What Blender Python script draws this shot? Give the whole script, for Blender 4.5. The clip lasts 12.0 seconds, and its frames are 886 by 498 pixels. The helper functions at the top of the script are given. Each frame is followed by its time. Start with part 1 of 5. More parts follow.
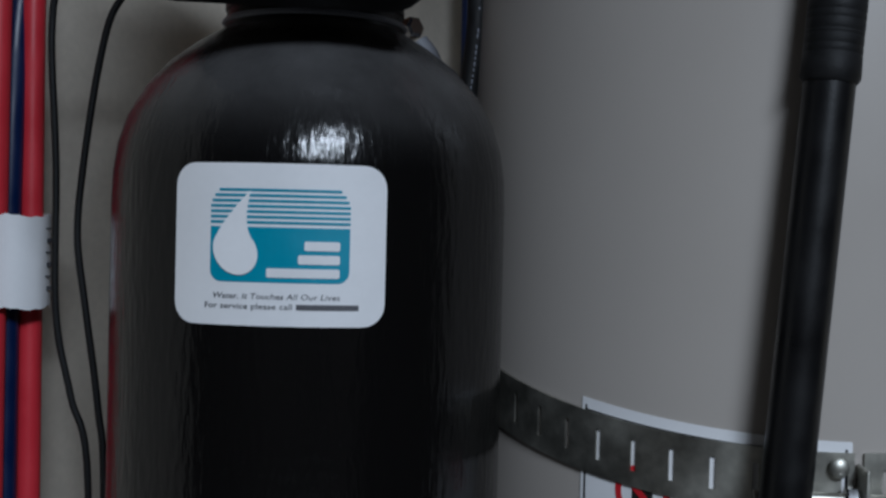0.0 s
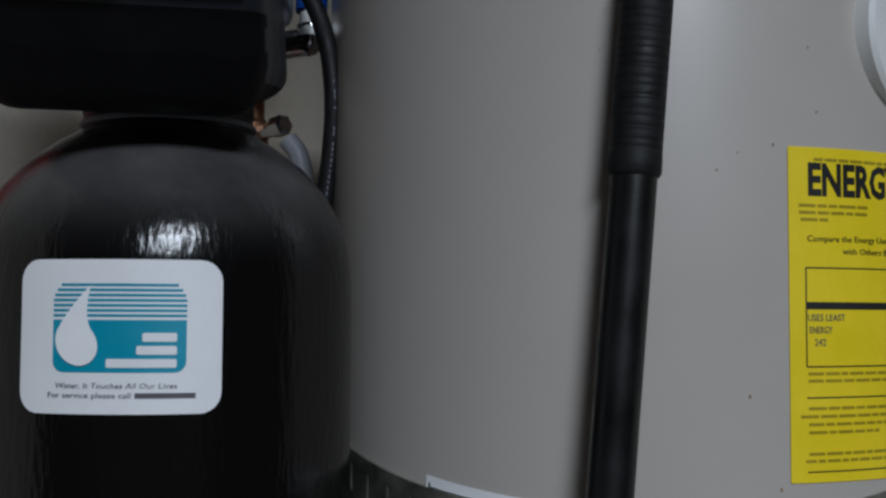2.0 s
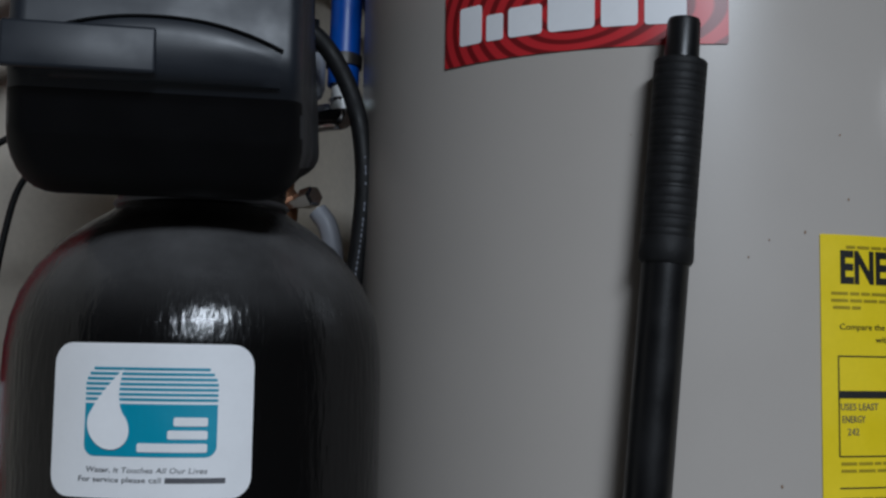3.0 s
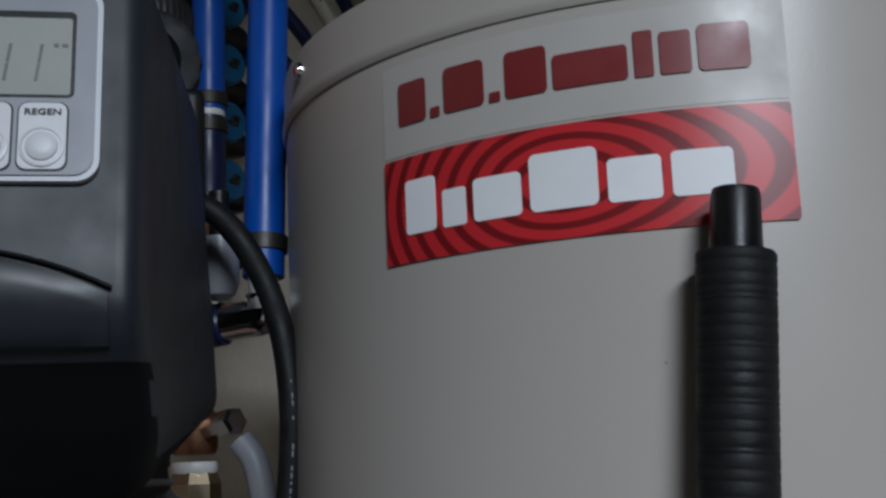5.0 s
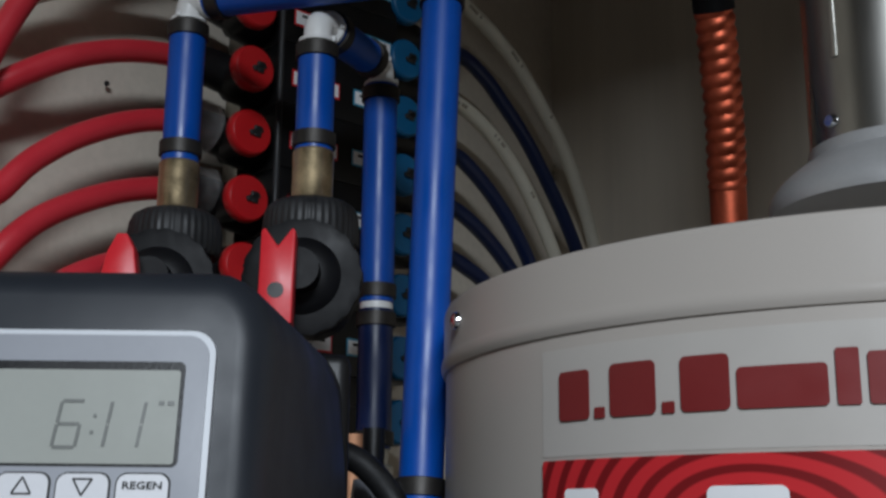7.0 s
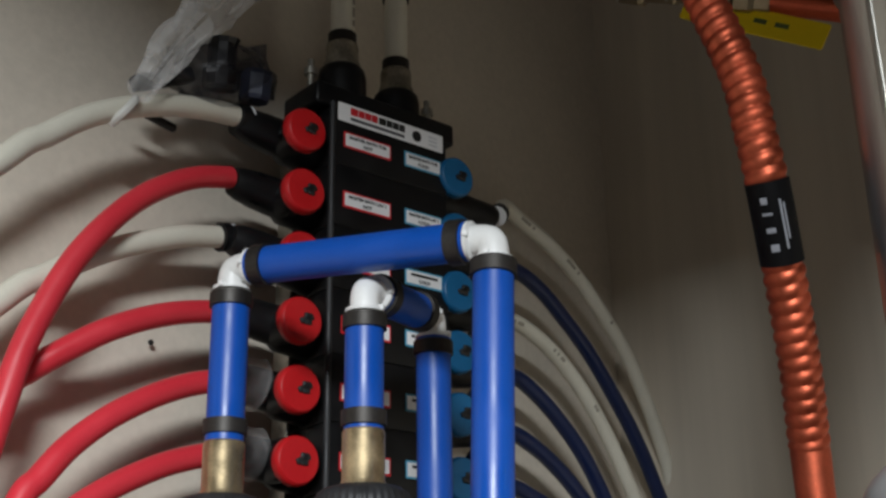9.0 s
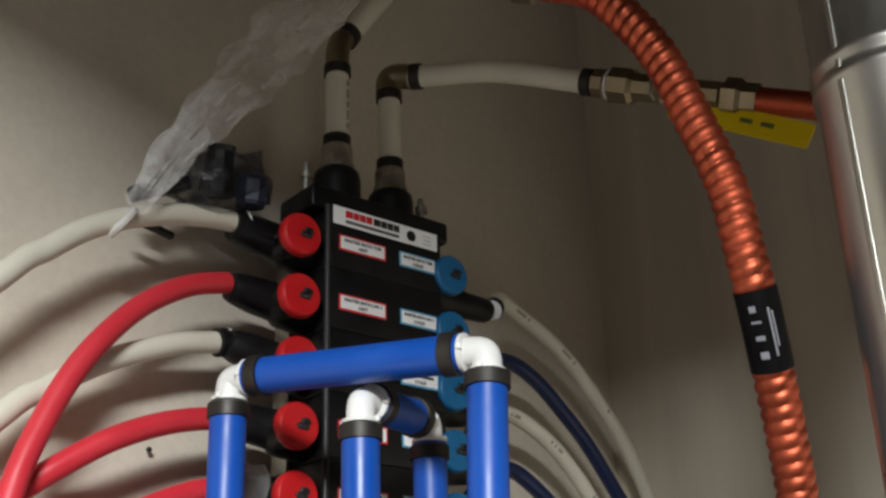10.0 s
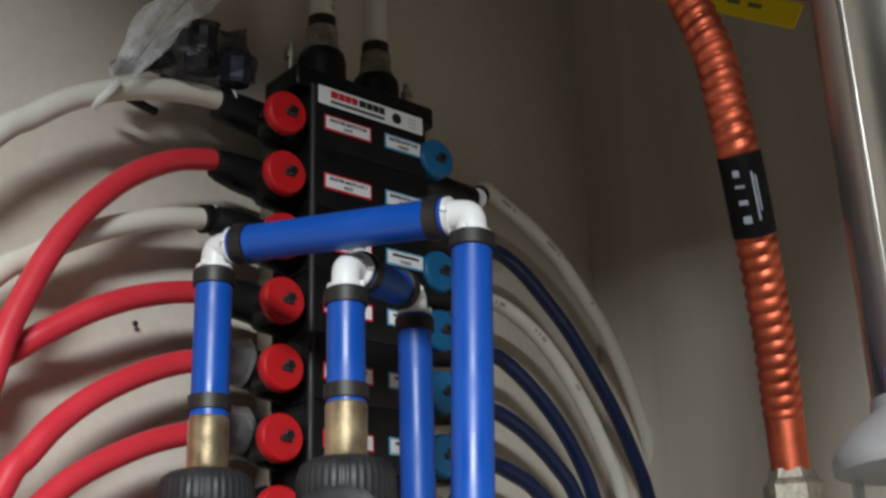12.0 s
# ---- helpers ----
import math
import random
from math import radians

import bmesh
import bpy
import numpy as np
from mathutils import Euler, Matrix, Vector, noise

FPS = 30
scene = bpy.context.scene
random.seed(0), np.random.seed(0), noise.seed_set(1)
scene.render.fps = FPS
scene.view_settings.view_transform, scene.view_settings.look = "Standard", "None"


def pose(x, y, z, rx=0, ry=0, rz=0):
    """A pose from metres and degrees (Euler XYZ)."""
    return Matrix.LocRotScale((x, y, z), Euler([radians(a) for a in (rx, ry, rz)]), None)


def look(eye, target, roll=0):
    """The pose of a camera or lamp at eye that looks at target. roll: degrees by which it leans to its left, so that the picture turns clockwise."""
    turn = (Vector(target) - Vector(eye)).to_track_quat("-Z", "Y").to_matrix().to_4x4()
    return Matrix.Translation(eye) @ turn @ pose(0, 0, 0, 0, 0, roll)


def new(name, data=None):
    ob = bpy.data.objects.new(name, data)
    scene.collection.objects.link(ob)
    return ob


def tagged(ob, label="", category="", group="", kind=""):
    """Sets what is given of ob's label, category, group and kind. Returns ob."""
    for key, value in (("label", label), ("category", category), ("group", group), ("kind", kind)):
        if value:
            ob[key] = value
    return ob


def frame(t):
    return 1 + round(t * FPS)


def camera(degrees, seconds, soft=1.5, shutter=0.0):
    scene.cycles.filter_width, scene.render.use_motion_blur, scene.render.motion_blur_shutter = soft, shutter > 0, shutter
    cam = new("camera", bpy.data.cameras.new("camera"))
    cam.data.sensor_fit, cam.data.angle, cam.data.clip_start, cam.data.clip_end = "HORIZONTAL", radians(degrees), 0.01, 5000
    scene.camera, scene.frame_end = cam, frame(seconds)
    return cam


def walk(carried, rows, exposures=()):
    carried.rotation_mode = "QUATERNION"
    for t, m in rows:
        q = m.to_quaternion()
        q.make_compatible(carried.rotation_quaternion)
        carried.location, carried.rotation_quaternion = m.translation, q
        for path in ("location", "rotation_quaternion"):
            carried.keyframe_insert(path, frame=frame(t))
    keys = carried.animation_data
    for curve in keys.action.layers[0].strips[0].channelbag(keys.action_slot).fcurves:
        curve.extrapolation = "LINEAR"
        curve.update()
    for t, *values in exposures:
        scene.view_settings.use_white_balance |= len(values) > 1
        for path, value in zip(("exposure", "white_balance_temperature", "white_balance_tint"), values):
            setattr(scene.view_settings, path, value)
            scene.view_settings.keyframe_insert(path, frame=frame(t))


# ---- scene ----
cam = camera(41.50, 12.0, soft=2.6, shutter=0.25)
# seconds, eye, target, roll
PATH = [
    (0, (0.068, 0.0142, 1.1054), (-0.002, 2.0132, 1.0714), 1.4),
    (0.5, (0.0868, -0.0037, 1.0854), (-0.0033, 1.9943, 1.0794), 1.0),
    (1, (0.1129, -0.0272, 1.0981), (0.0479, 1.9698, 1.1841), 0.5),
    (1.5, (0.129, -0.0233, 1.0987), (0.108, 1.9737, 1.2047), -0.3),
    (2, (0.1313, -0.023, 1.1085), (0.1463, 1.9741, 1.2185), 0.3),
    (2.5, (0.1306, -0.0276, 1.1199), (0.1087, 1.9665, 1.2679), 0.5),
    (2.7, (0.1255, -0.0336, 1.1262), (0.1015, 1.9595, 1.2923), 1.0),
    (4.3, (0.1438, 0.1218, 1.1562), (0.1329, 2.1108, 1.3663), 0.2),
    (4.5, (0.1507, 0.1497, 1.1914), (0.1227, 2.1316, 1.4553), -0.2),
    (5, (0.144, 0.1903, 1.225), (0.1341, 2.1562, 1.589), -2.4),
    (5.5, (0.1222, 0.214, 1.2544), (0.0901, 2.173, 1.6545), -1.6),
    (6, (0.129, 0.2215, 1.2633), (-0.0671, 2.1725, 1.6563), -0.4),
    (6.5, (0.1472, 0.2243, 1.3153), (-0.1608, 2.1623, 1.7023), 1.0),
    (6.7, (0.1537, 0.2273, 1.3233), (-0.1713, 2.1563, 1.7393), 1.0),
    (8.3, (0.1687, 0.2434, 1.3952), (-0.2524, 2.1034, 2.0002), -1.6),
    (8.5, (0.1641, 0.2482, 1.4075), (-0.254, 2.1002, 2.0364), -1.2),
    (9, (0.1607, 0.2455, 1.4273), (-0.2693, 2.0755, 2.1073), -0.9),
    (9.5, (0.1658, 0.2309, 1.4441), (-0.2432, 2.0459, 2.176), -1.2),
    (10, (0.1693, 0.2263, 1.4508), (-0.2477, 2.0202, 2.2318), -1.8),
    (10.5, (0.1659, 0.2271, 1.4576), (-0.2531, 2.0131, 2.2526), -1.3),
    (11, (0.1546, 0.2337, 1.4536), (-0.2654, 2.0328, 2.2206), -1.3),
    (11.5, (0.1462, 0.2374, 1.445), (-0.2688, 2.0514, 2.1791), -0.9),
    (12, (0.1658, 0.2391, 1.4127), (-0.2412, 2.0791, 2.0827), -1.8),
]
EXPOSURE = [(0.0, 0.1, 5650, 10), (0.5, 0.1, 5800, 10), (1.0, 0.1, 5900, 10), (2.5, 0.2, 5850, 10), (5.5, 0.45, 5950, 10), (6.6, 0.75, 6050, 10), (8.5, 1.75, 6350, 10), (9.5, 2.25, 6600, 10), (10.5, 2.55, 6800, 10), (11.5, 2.45, 6650, 10), (12.0, 2.15, 6420, 10)]
walk(cam, [(t, look(eye, target, roll)) for t, eye, target, roll in PATH], EXPOSURE)

# ---- plan ----
# The closet's corner, the way along the left wall and the way along the back wall.
C = Vector((0.056, 1.529, 0.0))
U = Vector((0.485, 0.875, 0.0)).normalized()
V = Vector((0.875, -0.485, 0.0)).normalized()
TURNED = math.degrees(math.atan2(U.y, U.x))


def plan(a, b, z=0.0):
    """A place a metres in front of the back wall and b metres from the left wall."""
    return C - U * a + V * b + Vector((0, 0, z))


# ---- world and lamps ----
world = bpy.data.worlds.new("world")
scene.world = world
world.use_nodes = True
world.node_tree.nodes["Background"].inputs[0].default_value = (0.55, 0.6, 0.7, 1)
world.node_tree.nodes["Background"].inputs[1].default_value = 0.01

# a long panel lamp on the ceiling of the room in front of the closet
LAMP, LAMP_TURN = Vector((0.66, -1.75, 2.43)), -29.0
lamp_data = bpy.data.lights.new("ceiling_lamp_light", "AREA")
lamp_data.shape, lamp_data.size, lamp_data.size_y = "RECTANGLE", 0.5, 1.15
lamp_data.energy, lamp_data.color = 82, (0.92, 0.97, 1.0)
lamp = new("ceiling_lamp_light", lamp_data)
lamp.matrix_world = pose(LAMP.x, LAMP.y, LAMP.z - 0.075, 0, 0, LAMP_TURN)

# ---- materials ----
def nodes_of(name):
    m = bpy.data.materials.new(name)
    m.use_nodes = True
    t = m.node_tree
    return m, t, t.nodes["Principled BSDF"]


def mat(name, color, rough=0.5, metal=0.0, vary=0.15, scale=30.0, fine=400.0, bump=0.1, spec=0.5, stretch=(1, 1, 1), rough_vary=0.12, coat=0.0, dist=0.0006):
    """A surface with blotches and grain at two sizes, in its colour, gloss and relief."""
    m, t, p = nodes_of(name)
    link = t.links.new
    tc = t.nodes.new("ShaderNodeTexCoord")
    mp = t.nodes.new("ShaderNodeMapping")
    mp.inputs["Scale"].default_value = stretch
    info = t.nodes.new("ShaderNodeObjectInfo")
    link(tc.outputs["Object"], mp.inputs[0])
    big, small = t.nodes.new("ShaderNodeTexNoise"), t.nodes.new("ShaderNodeTexNoise")
    for n, s in ((big, scale), (small, fine)):
        n.inputs["Scale"].default_value = s
        n.inputs["Detail"].default_value = 4
        link(mp.outputs[0], n.inputs["Vector"])
    mix = t.nodes.new("ShaderNodeMix")
    mix.inputs[0].default_value = 0.35
    link(big.outputs["Fac"], mix.inputs[2])
    link(small.outputs["Fac"], mix.inputs[3])
    ramp = t.nodes.new("ShaderNodeMapRange")
    ramp.inputs["From Min"].default_value, ramp.inputs["From Max"].default_value = 0.3, 0.7
    ramp.inputs["To Min"].default_value, ramp.inputs["To Max"].default_value = 1 - vary, 1 + vary
    link(mix.outputs[0], ramp.inputs["Value"])
    piece = t.nodes.new("ShaderNodeMapRange")
    piece.inputs["To Min"].default_value, piece.inputs["To Max"].default_value = 0.94, 1.06
    link(info.outputs["Random"], piece.inputs["Value"])
    mul = t.nodes.new("ShaderNodeMath")
    mul.operation = "MULTIPLY"
    link(ramp.outputs[0], mul.inputs[0])
    link(piece.outputs[0], mul.inputs[1])
    sc = t.nodes.new("ShaderNodeVectorMath")
    sc.operation = "SCALE"
    sc.inputs[0].default_value = color
    link(mul.outputs[0], sc.inputs["Scale"])
    link(sc.outputs[0], p.inputs["Base Color"])
    rr = t.nodes.new("ShaderNodeMapRange")
    rr.inputs["From Min"].default_value, rr.inputs["From Max"].default_value = 0.3, 0.7
    rr.inputs["To Min"].default_value, rr.inputs["To Max"].default_value = max(0.02, rough - rough_vary), min(1, rough + rough_vary)
    link(big.outputs["Fac"], rr.inputs["Value"])
    link(rr.outputs[0], p.inputs["Roughness"])
    p.inputs["Metallic"].default_value = metal
    p.inputs["Specular IOR Level"].default_value = spec
    p.inputs["Coat Weight"].default_value = coat
    if bump:
        b = t.nodes.new("ShaderNodeBump")
        b.inputs["Strength"].default_value, b.inputs["Distance"].default_value = bump, dist
        link(small.outputs["Fac"], b.inputs["Height"])
        link(b.outputs[0], p.inputs["Normal"])
    return m


# Invented dark finish for unseen surfaces, to cut bounced light and reflections.
UNSEEN_DARK = mat("dark_unseen_surface", (0.055, 0.042, 0.032), 0.7, vary=0.2, scale=6, fine=60, bump=0.3)
PLASTER = mat("painted_drywall", (0.66, 0.595, 0.50), 0.75, vary=0.12, scale=5, fine=160, bump=0.25, dist=0.001)
CONCRETE = mat("concrete_floor", (0.075, 0.07, 0.065), 0.8, vary=0.2, scale=4, fine=80, bump=0.4)
CEIL = mat("ceiling_paint", (0.75, 0.74, 0.71), 0.8, vary=0.05, scale=6, fine=120, bump=0.3)
JACKET = mat("grey_enamel_jacket", (0.455, 0.415, 0.375), 0.36, vary=0.03, scale=9, fine=900, bump=0.05, rough_vary=0.05)
BLACK_PLASTIC = mat("black_plastic", (0.006, 0.006, 0.0065), 0.38, vary=0.3, fine=700, bump=0.12, spec=0.34)
SHELL = mat("charcoal_moulded_shell", (0.016, 0.019, 0.025), 0.44, vary=0.12, scale=20, fine=1500, bump=0.06, dist=0.0003, spec=0.4)
RUBBER = mat("black_rubber", (0.008, 0.008, 0.0085), 0.6, vary=0.4, bump=0.3, spec=0.28, stretch=(1, 1, 3))
BLUE_PEX = mat("blue_plastic_pipe", (0.003, 0.074, 0.40), 0.4, vary=0.1, scale=25, fine=500, bump=0.06)
NAVY_PEX = mat("dark_blue_pipe", (0.0025, 0.012, 0.06), 0.4, vary=0.12, fine=500, bump=0.05)
RED_PEX = mat("red_plastic_pipe", (0.60, 0.03, 0.045), 0.42, vary=0.08, fine=500, bump=0.05)
WHITE_PEX = mat("milky_white_pipe", (0.66, 0.63, 0.53), 0.42, vary=0.06, fine=400, bump=0.05)
WHITE_FIT = mat("white_plastic_fitting", (0.8, 0.8, 0.78), 0.4, vary=0.04, bump=0.04)
CRIMP = mat("blackened_crimp_ring", (0.05, 0.046, 0.042), 0.5, metal=0.7, vary=0.3, fine=600, bump=0.15)
BRASS = mat("brass", (0.6, 0.47, 0.28), 0.38, metal=0.9, vary=0.3, scale=60, fine=500, bump=0.08)
DULL_BRASS = mat("dull_brass", (0.33, 0.27, 0.18), 0.42, metal=1, vary=0.2, fine=500, bump=0.1)
COPPER = mat("copper", (0.54, 0.12, 0.062), 0.5, metal=1, vary=0.22, scale=40, fine=400, bump=0.1)
DULL_COPPER = mat("dull_copper", (0.36, 0.19, 0.11), 0.5, metal=1, vary=0.3, scale=40, fine=400, bump=0.1)
ZINC = mat("galvanised_steel", (0.46, 0.45, 0.40), 0.44, metal=0.95, vary=0.45, scale=26, fine=160, bump=0.08)
DUCT = mat("galvanised_duct", (0.42, 0.41, 0.38), 0.34, metal=1.0, vary=0.28, scale=16, fine=90, bump=0.1, stretch=(1, 1, 0.25))
CHROME = mat("chromed_steel", (0.7, 0.7, 0.72), 0.15, metal=1, vary=0.05, bump=0)
RED_KNOB = mat("red_knob_plastic", (0.5, 0.01, 0.013), 0.4, vary=0.1, bump=0.05)
RED_LEVER = mat("red_lever_plastic", (0.66, 0.02, 0.03), 0.38, vary=0.08, bump=0.05)
TEAL_KNOB = mat("blue_knob_plastic", (0.006, 0.11, 0.26), 0.42, vary=0.1, bump=0.05)
PAPER = mat("white_label_paper", (0.86, 0.86, 0.87), 0.45, vary=0.03, fine=300, bump=0.05)
GREYPAPER = mat("light_grey_decal", (0.485, 0.455, 0.42), 0.4, vary=0.02, bump=0)
TEAL_INK = mat("teal_ink", (0.012, 0.29, 0.42), 0.4, vary=0.05, bump=0)
BLACK_INK = mat("black_ink", (0.015, 0.015, 0.015), 0.5, vary=0.1, bump=0)
GREY_INK = mat("grey_ink", (0.09, 0.09, 0.1), 0.5, vary=0.1, bump=0)
MAROON_INK = mat("maroon_ink", (0.19, 0.022, 0.022), 0.4, vary=0.06, bump=0)
RED_INK = mat("red_ink", (0.6, 0.02, 0.03), 0.4, vary=0.06, bump=0)
BLUE_INK = mat("pale_blue_ink", (0.08, 0.33, 0.5), 0.4, vary=0.06, bump=0)
YELLOW = mat("yellow_card", (0.82, 0.62, 0.006), 0.5, vary=0.05, fine=300, bump=0.05)
PANEL_GREY = mat("grey_panel_plastic", (0.28, 0.29, 0.32), 0.4, vary=0.04, bump=0.04)
PANEL_LIGHT = mat("light_grey_trim", (0.58, 0.6, 0.63), 0.4, vary=0.03, bump=0.03)
BUTTON = mat("white_button_plastic", (0.6, 0.6, 0.62), 0.35, vary=0.04, bump=0.03)
# Black that paints shade on the control head; also the wrapped label's own colour.
SHADE_LABEL_BLACK = mat("shade_and_label_black", (0.003, 0.003, 0.0035), 0.55, vary=0.2, fine=900, bump=0.08, spec=0.15)
DOPED = mat("dull_steel_with_sealant", (0.32, 0.29, 0.23), 0.5, metal=0.7, vary=0.5, scale=90, fine=400, bump=0.3)
FADED_PRINT = mat("faded_black_print", (0.34, 0.31, 0.25), 0.6, vary=0.5, bump=0)
DUSTY_BLACK = mat("dusty_black_plastic", (0.022, 0.022, 0.023), 0.5, vary=0.35, scale=60, fine=700, bump=0.15, spec=0.4)
VALVE_BLACK = mat("matt_black_valve_plastic", (0.006, 0.006, 0.007), 0.5, vary=0.3, fine=700, bump=0.12, spec=0.2)
FINE_PRINT = mat("brown_fine_print", (0.36, 0.27, 0.01), 0.5, vary=0.2, bump=0)
# Stretched noise paints soft upright bands of reflected light into the drywall colour.
LIGHT_BANDED = mat("drywall_with_light_bands", (0.64, 0.57, 0.465), 0.75, vary=0.2, scale=13.0, fine=30, bump=0.2, dist=0.001, stretch=(1, 1, 0.035))
LCD = mat("lcd_glass", (0.3, 0.31, 0.28), 0.5, vary=0.04, bump=0)
LCD_INK = mat("lcd_segment", (0.12, 0.125, 0.115), 0.4, vary=0.05, bump=0)
RUST = mat("rusty_brown", (0.24, 0.15, 0.09), 0.8, vary=0.4, bump=0.3)
HOOD = mat("grey_cast_hood", (0.4, 0.4, 0.4), 0.4, vary=0.08, metal=0.2, bump=0.1)


def tank_material():
    """Black wound resin: shallow winding ridges round the shell and a glossy skin."""
    m, t, p = nodes_of("black_wound_resin")
    link = t.links.new
    tc = t.nodes.new("ShaderNodeTexCoord")
    mp = t.nodes.new("ShaderNodeMapping")
    mp.inputs["Scale"].default_value = (260, 260, 55)
    mp.inputs["Rotation"].default_value = (0, 0.5, 0)
    n = t.nodes.new("ShaderNodeTexNoise")
    n.inputs["Scale"].default_value, n.inputs["Detail"].default_value = 1.0, 3
    w = t.nodes.new("ShaderNodeTexWave")
    w.bands_direction = "Z"
    w.inputs["Scale"].default_value, w.inputs["Distortion"].default_value, w.inputs["Detail"].default_value = 36, 3.5, 3
    add = t.nodes.new("ShaderNodeMath")
    add.operation = "MULTIPLY_ADD"
    add.inputs[1].default_value = 0.06
    b = t.nodes.new("ShaderNodeBump")
    b.inputs["Strength"].default_value, b.inputs["Distance"].default_value = 0.6, 0.0009
    link(tc.outputs["Object"], mp.inputs[0])
    link(mp.outputs[0], n.inputs["Vector"])
    link(tc.outputs["Object"], w.inputs["Vector"])
    link(w.outputs["Fac"], add.inputs[0])
    link(n.outputs["Fac"], add.inputs[2])
    link(add.outputs[0], b.inputs["Height"])
    link(b.outputs[0], p.inputs["Normal"])
    # dust that has settled where the shell faces up
    g = t.nodes.new("ShaderNodeNewGeometry")
    up = t.nodes.new("ShaderNodeSeparateXYZ")
    link(g.outputs["Normal"], up.inputs[0])
    lie = t.nodes.new("ShaderNodeMapRange")
    lie.interpolation_type = "SMOOTHSTEP"
    lie.inputs["From Min"].default_value, lie.inputs["From Max"].default_value = 0.08, 0.75
    link(up.outputs[2], lie.inputs["Value"])
    blot = t.nodes.new("ShaderNodeTexNoise")
    blot.inputs["Scale"].default_value, blot.inputs["Detail"].default_value = 26, 6
    link(tc.outputs["Object"], blot.inputs["Vector"])
    dust = t.nodes.new("ShaderNodeMath")
    dust.operation = "MULTIPLY"
    link(lie.outputs[0], dust.inputs[0])
    link(blot.outputs["Fac"], dust.inputs[1])
    mix = t.nodes.new("ShaderNodeMix")
    mix.data_type = "RGBA"
    mix.inputs[6].default_value, mix.inputs[7].default_value = (0.0045, 0.0042, 0.0042, 1), (0.115, 0.112, 0.112, 1)
    link(dust.outputs[0], mix.inputs[0])
    link(mix.outputs[2], p.inputs["Base Color"])
    p.inputs["Roughness"].default_value = 0.17
    p.inputs["Specular IOR Level"].default_value = 0.33
    return m


RESIN = tank_material()


def swirl_material():
    """Red label print with dark elliptical rings."""
    m, t, p = nodes_of("red_ring_print")
    link = t.links.new
    uv = t.nodes.new("ShaderNodeTexCoord")
    apart = t.nodes.new("ShaderNodeSeparateXYZ")
    link(uv.outputs["UV"], apart.inputs[0])

    def calc(op, a, b):
        n = t.nodes.new("ShaderNodeMath")
        n.operation = op
        for k, q in enumerate((a, b)):
            if isinstance(q, float):
                n.inputs[k].default_value = q
            else:
                link(q, n.inputs[k])
        return n.outputs[0]

    # the rings crowd towards one end
    w = calc("SUBTRACT", apart.outputs[0], 0.5)
    across = calc("SUBTRACT", w, calc("MULTIPLY", calc("MULTIPLY", w, w), 0.37))
    upward = calc("MULTIPLY", calc("SUBTRACT", apart.outputs[1], 0.5), 0.48)
    both = t.nodes.new("ShaderNodeCombineXYZ")
    link(across, both.inputs[0])
    link(upward, both.inputs[1])
    length = t.nodes.new("ShaderNodeVectorMath")
    length.operation = "LENGTH"
    s = t.nodes.new("ShaderNodeMath")
    s.operation = "MULTIPLY"
    s.inputs[1].default_value = 92
    sn = t.nodes.new("ShaderNodeMath")
    sn.operation = "SINE"
    ramp = t.nodes.new("ShaderNodeValToRGB")
    ramp.color_ramp.elements[0].position, ramp.color_ramp.elements[0].color = 0.3, (0.19, 0.010, 0.012, 1)
    ramp.color_ramp.elements[1].position, ramp.color_ramp.elements[1].color = 0.66, (0.56, 0.026, 0.032, 1)
    mr = t.nodes.new("ShaderNodeMapRange")
    mr.inputs["From Min"].default_value, mr.inputs["From Max"].default_value = -1, 0.6
    link(both.outputs[0], length.inputs[0])
    link(length.outputs["Value"], s.inputs[0])
    link(s.outputs[0], sn.inputs[0])
    link(sn.outputs[0], mr.inputs["Value"])
    link(mr.outputs[0], ramp.inputs[0])
    link(ramp.outputs[0], p.inputs["Base Color"])
    p.inputs["Roughness"].default_value = 0.34
    return m


SWIRL = swirl_material()


def film_material():
    """Thin wrinkled clear film."""
    m, t, p = nodes_of("clear_plastic_film")
    p.inputs["Base Color"].default_value = (0.88, 0.87, 0.85, 1)
    p.inputs["Roughness"].default_value = 0.3
    fold = t.nodes.new("ShaderNodeTexNoise")
    fold.inputs["Scale"].default_value, fold.inputs["Detail"].default_value, fold.inputs["Distortion"].default_value = 22, 4, 1.2
    see = t.nodes.new("ShaderNodeMapRange")
    see.name = "cover"
    see.inputs["From Min"].default_value, see.inputs["From Max"].default_value = 0.38, 0.68
    see.inputs["To Min"].default_value, see.inputs["To Max"].default_value = 0.08, 0.36
    t.links.new(fold.outputs["Fac"], see.inputs["Value"])
    t.links.new(see.outputs[0], p.inputs["Alpha"])
    n = t.nodes.new("ShaderNodeTexNoise")
    n.inputs["Scale"].default_value, n.inputs["Detail"].default_value = 45, 5
    b = t.nodes.new("ShaderNodeBump")
    b.inputs["Strength"].default_value, b.inputs["Distance"].default_value = 0.8, 0.004
    tc = t.nodes.new("ShaderNodeTexCoord")
    t.links.new(tc.outputs["Object"], n.inputs["Vector"])
    t.links.new(tc.outputs["Object"], fold.inputs["Vector"])
    t.links.new(n.outputs["Fac"], b.inputs["Height"])
    t.links.new(b.outputs[0], p.inputs["Normal"])
    return m


FILM = film_material()
DARK_BAG = film_material()
DARK_BAG.name = "dark_crumpled_bag"
DARK_BAG.node_tree.nodes["Principled BSDF"].inputs["Base Color"].default_value = (0.02, 0.02, 0.024, 1)
DARK_BAG.node_tree.nodes["cover"].inputs["To Min"].default_value = 0.3
DARK_BAG.node_tree.nodes["cover"].inputs["To Max"].default_value = 0.95


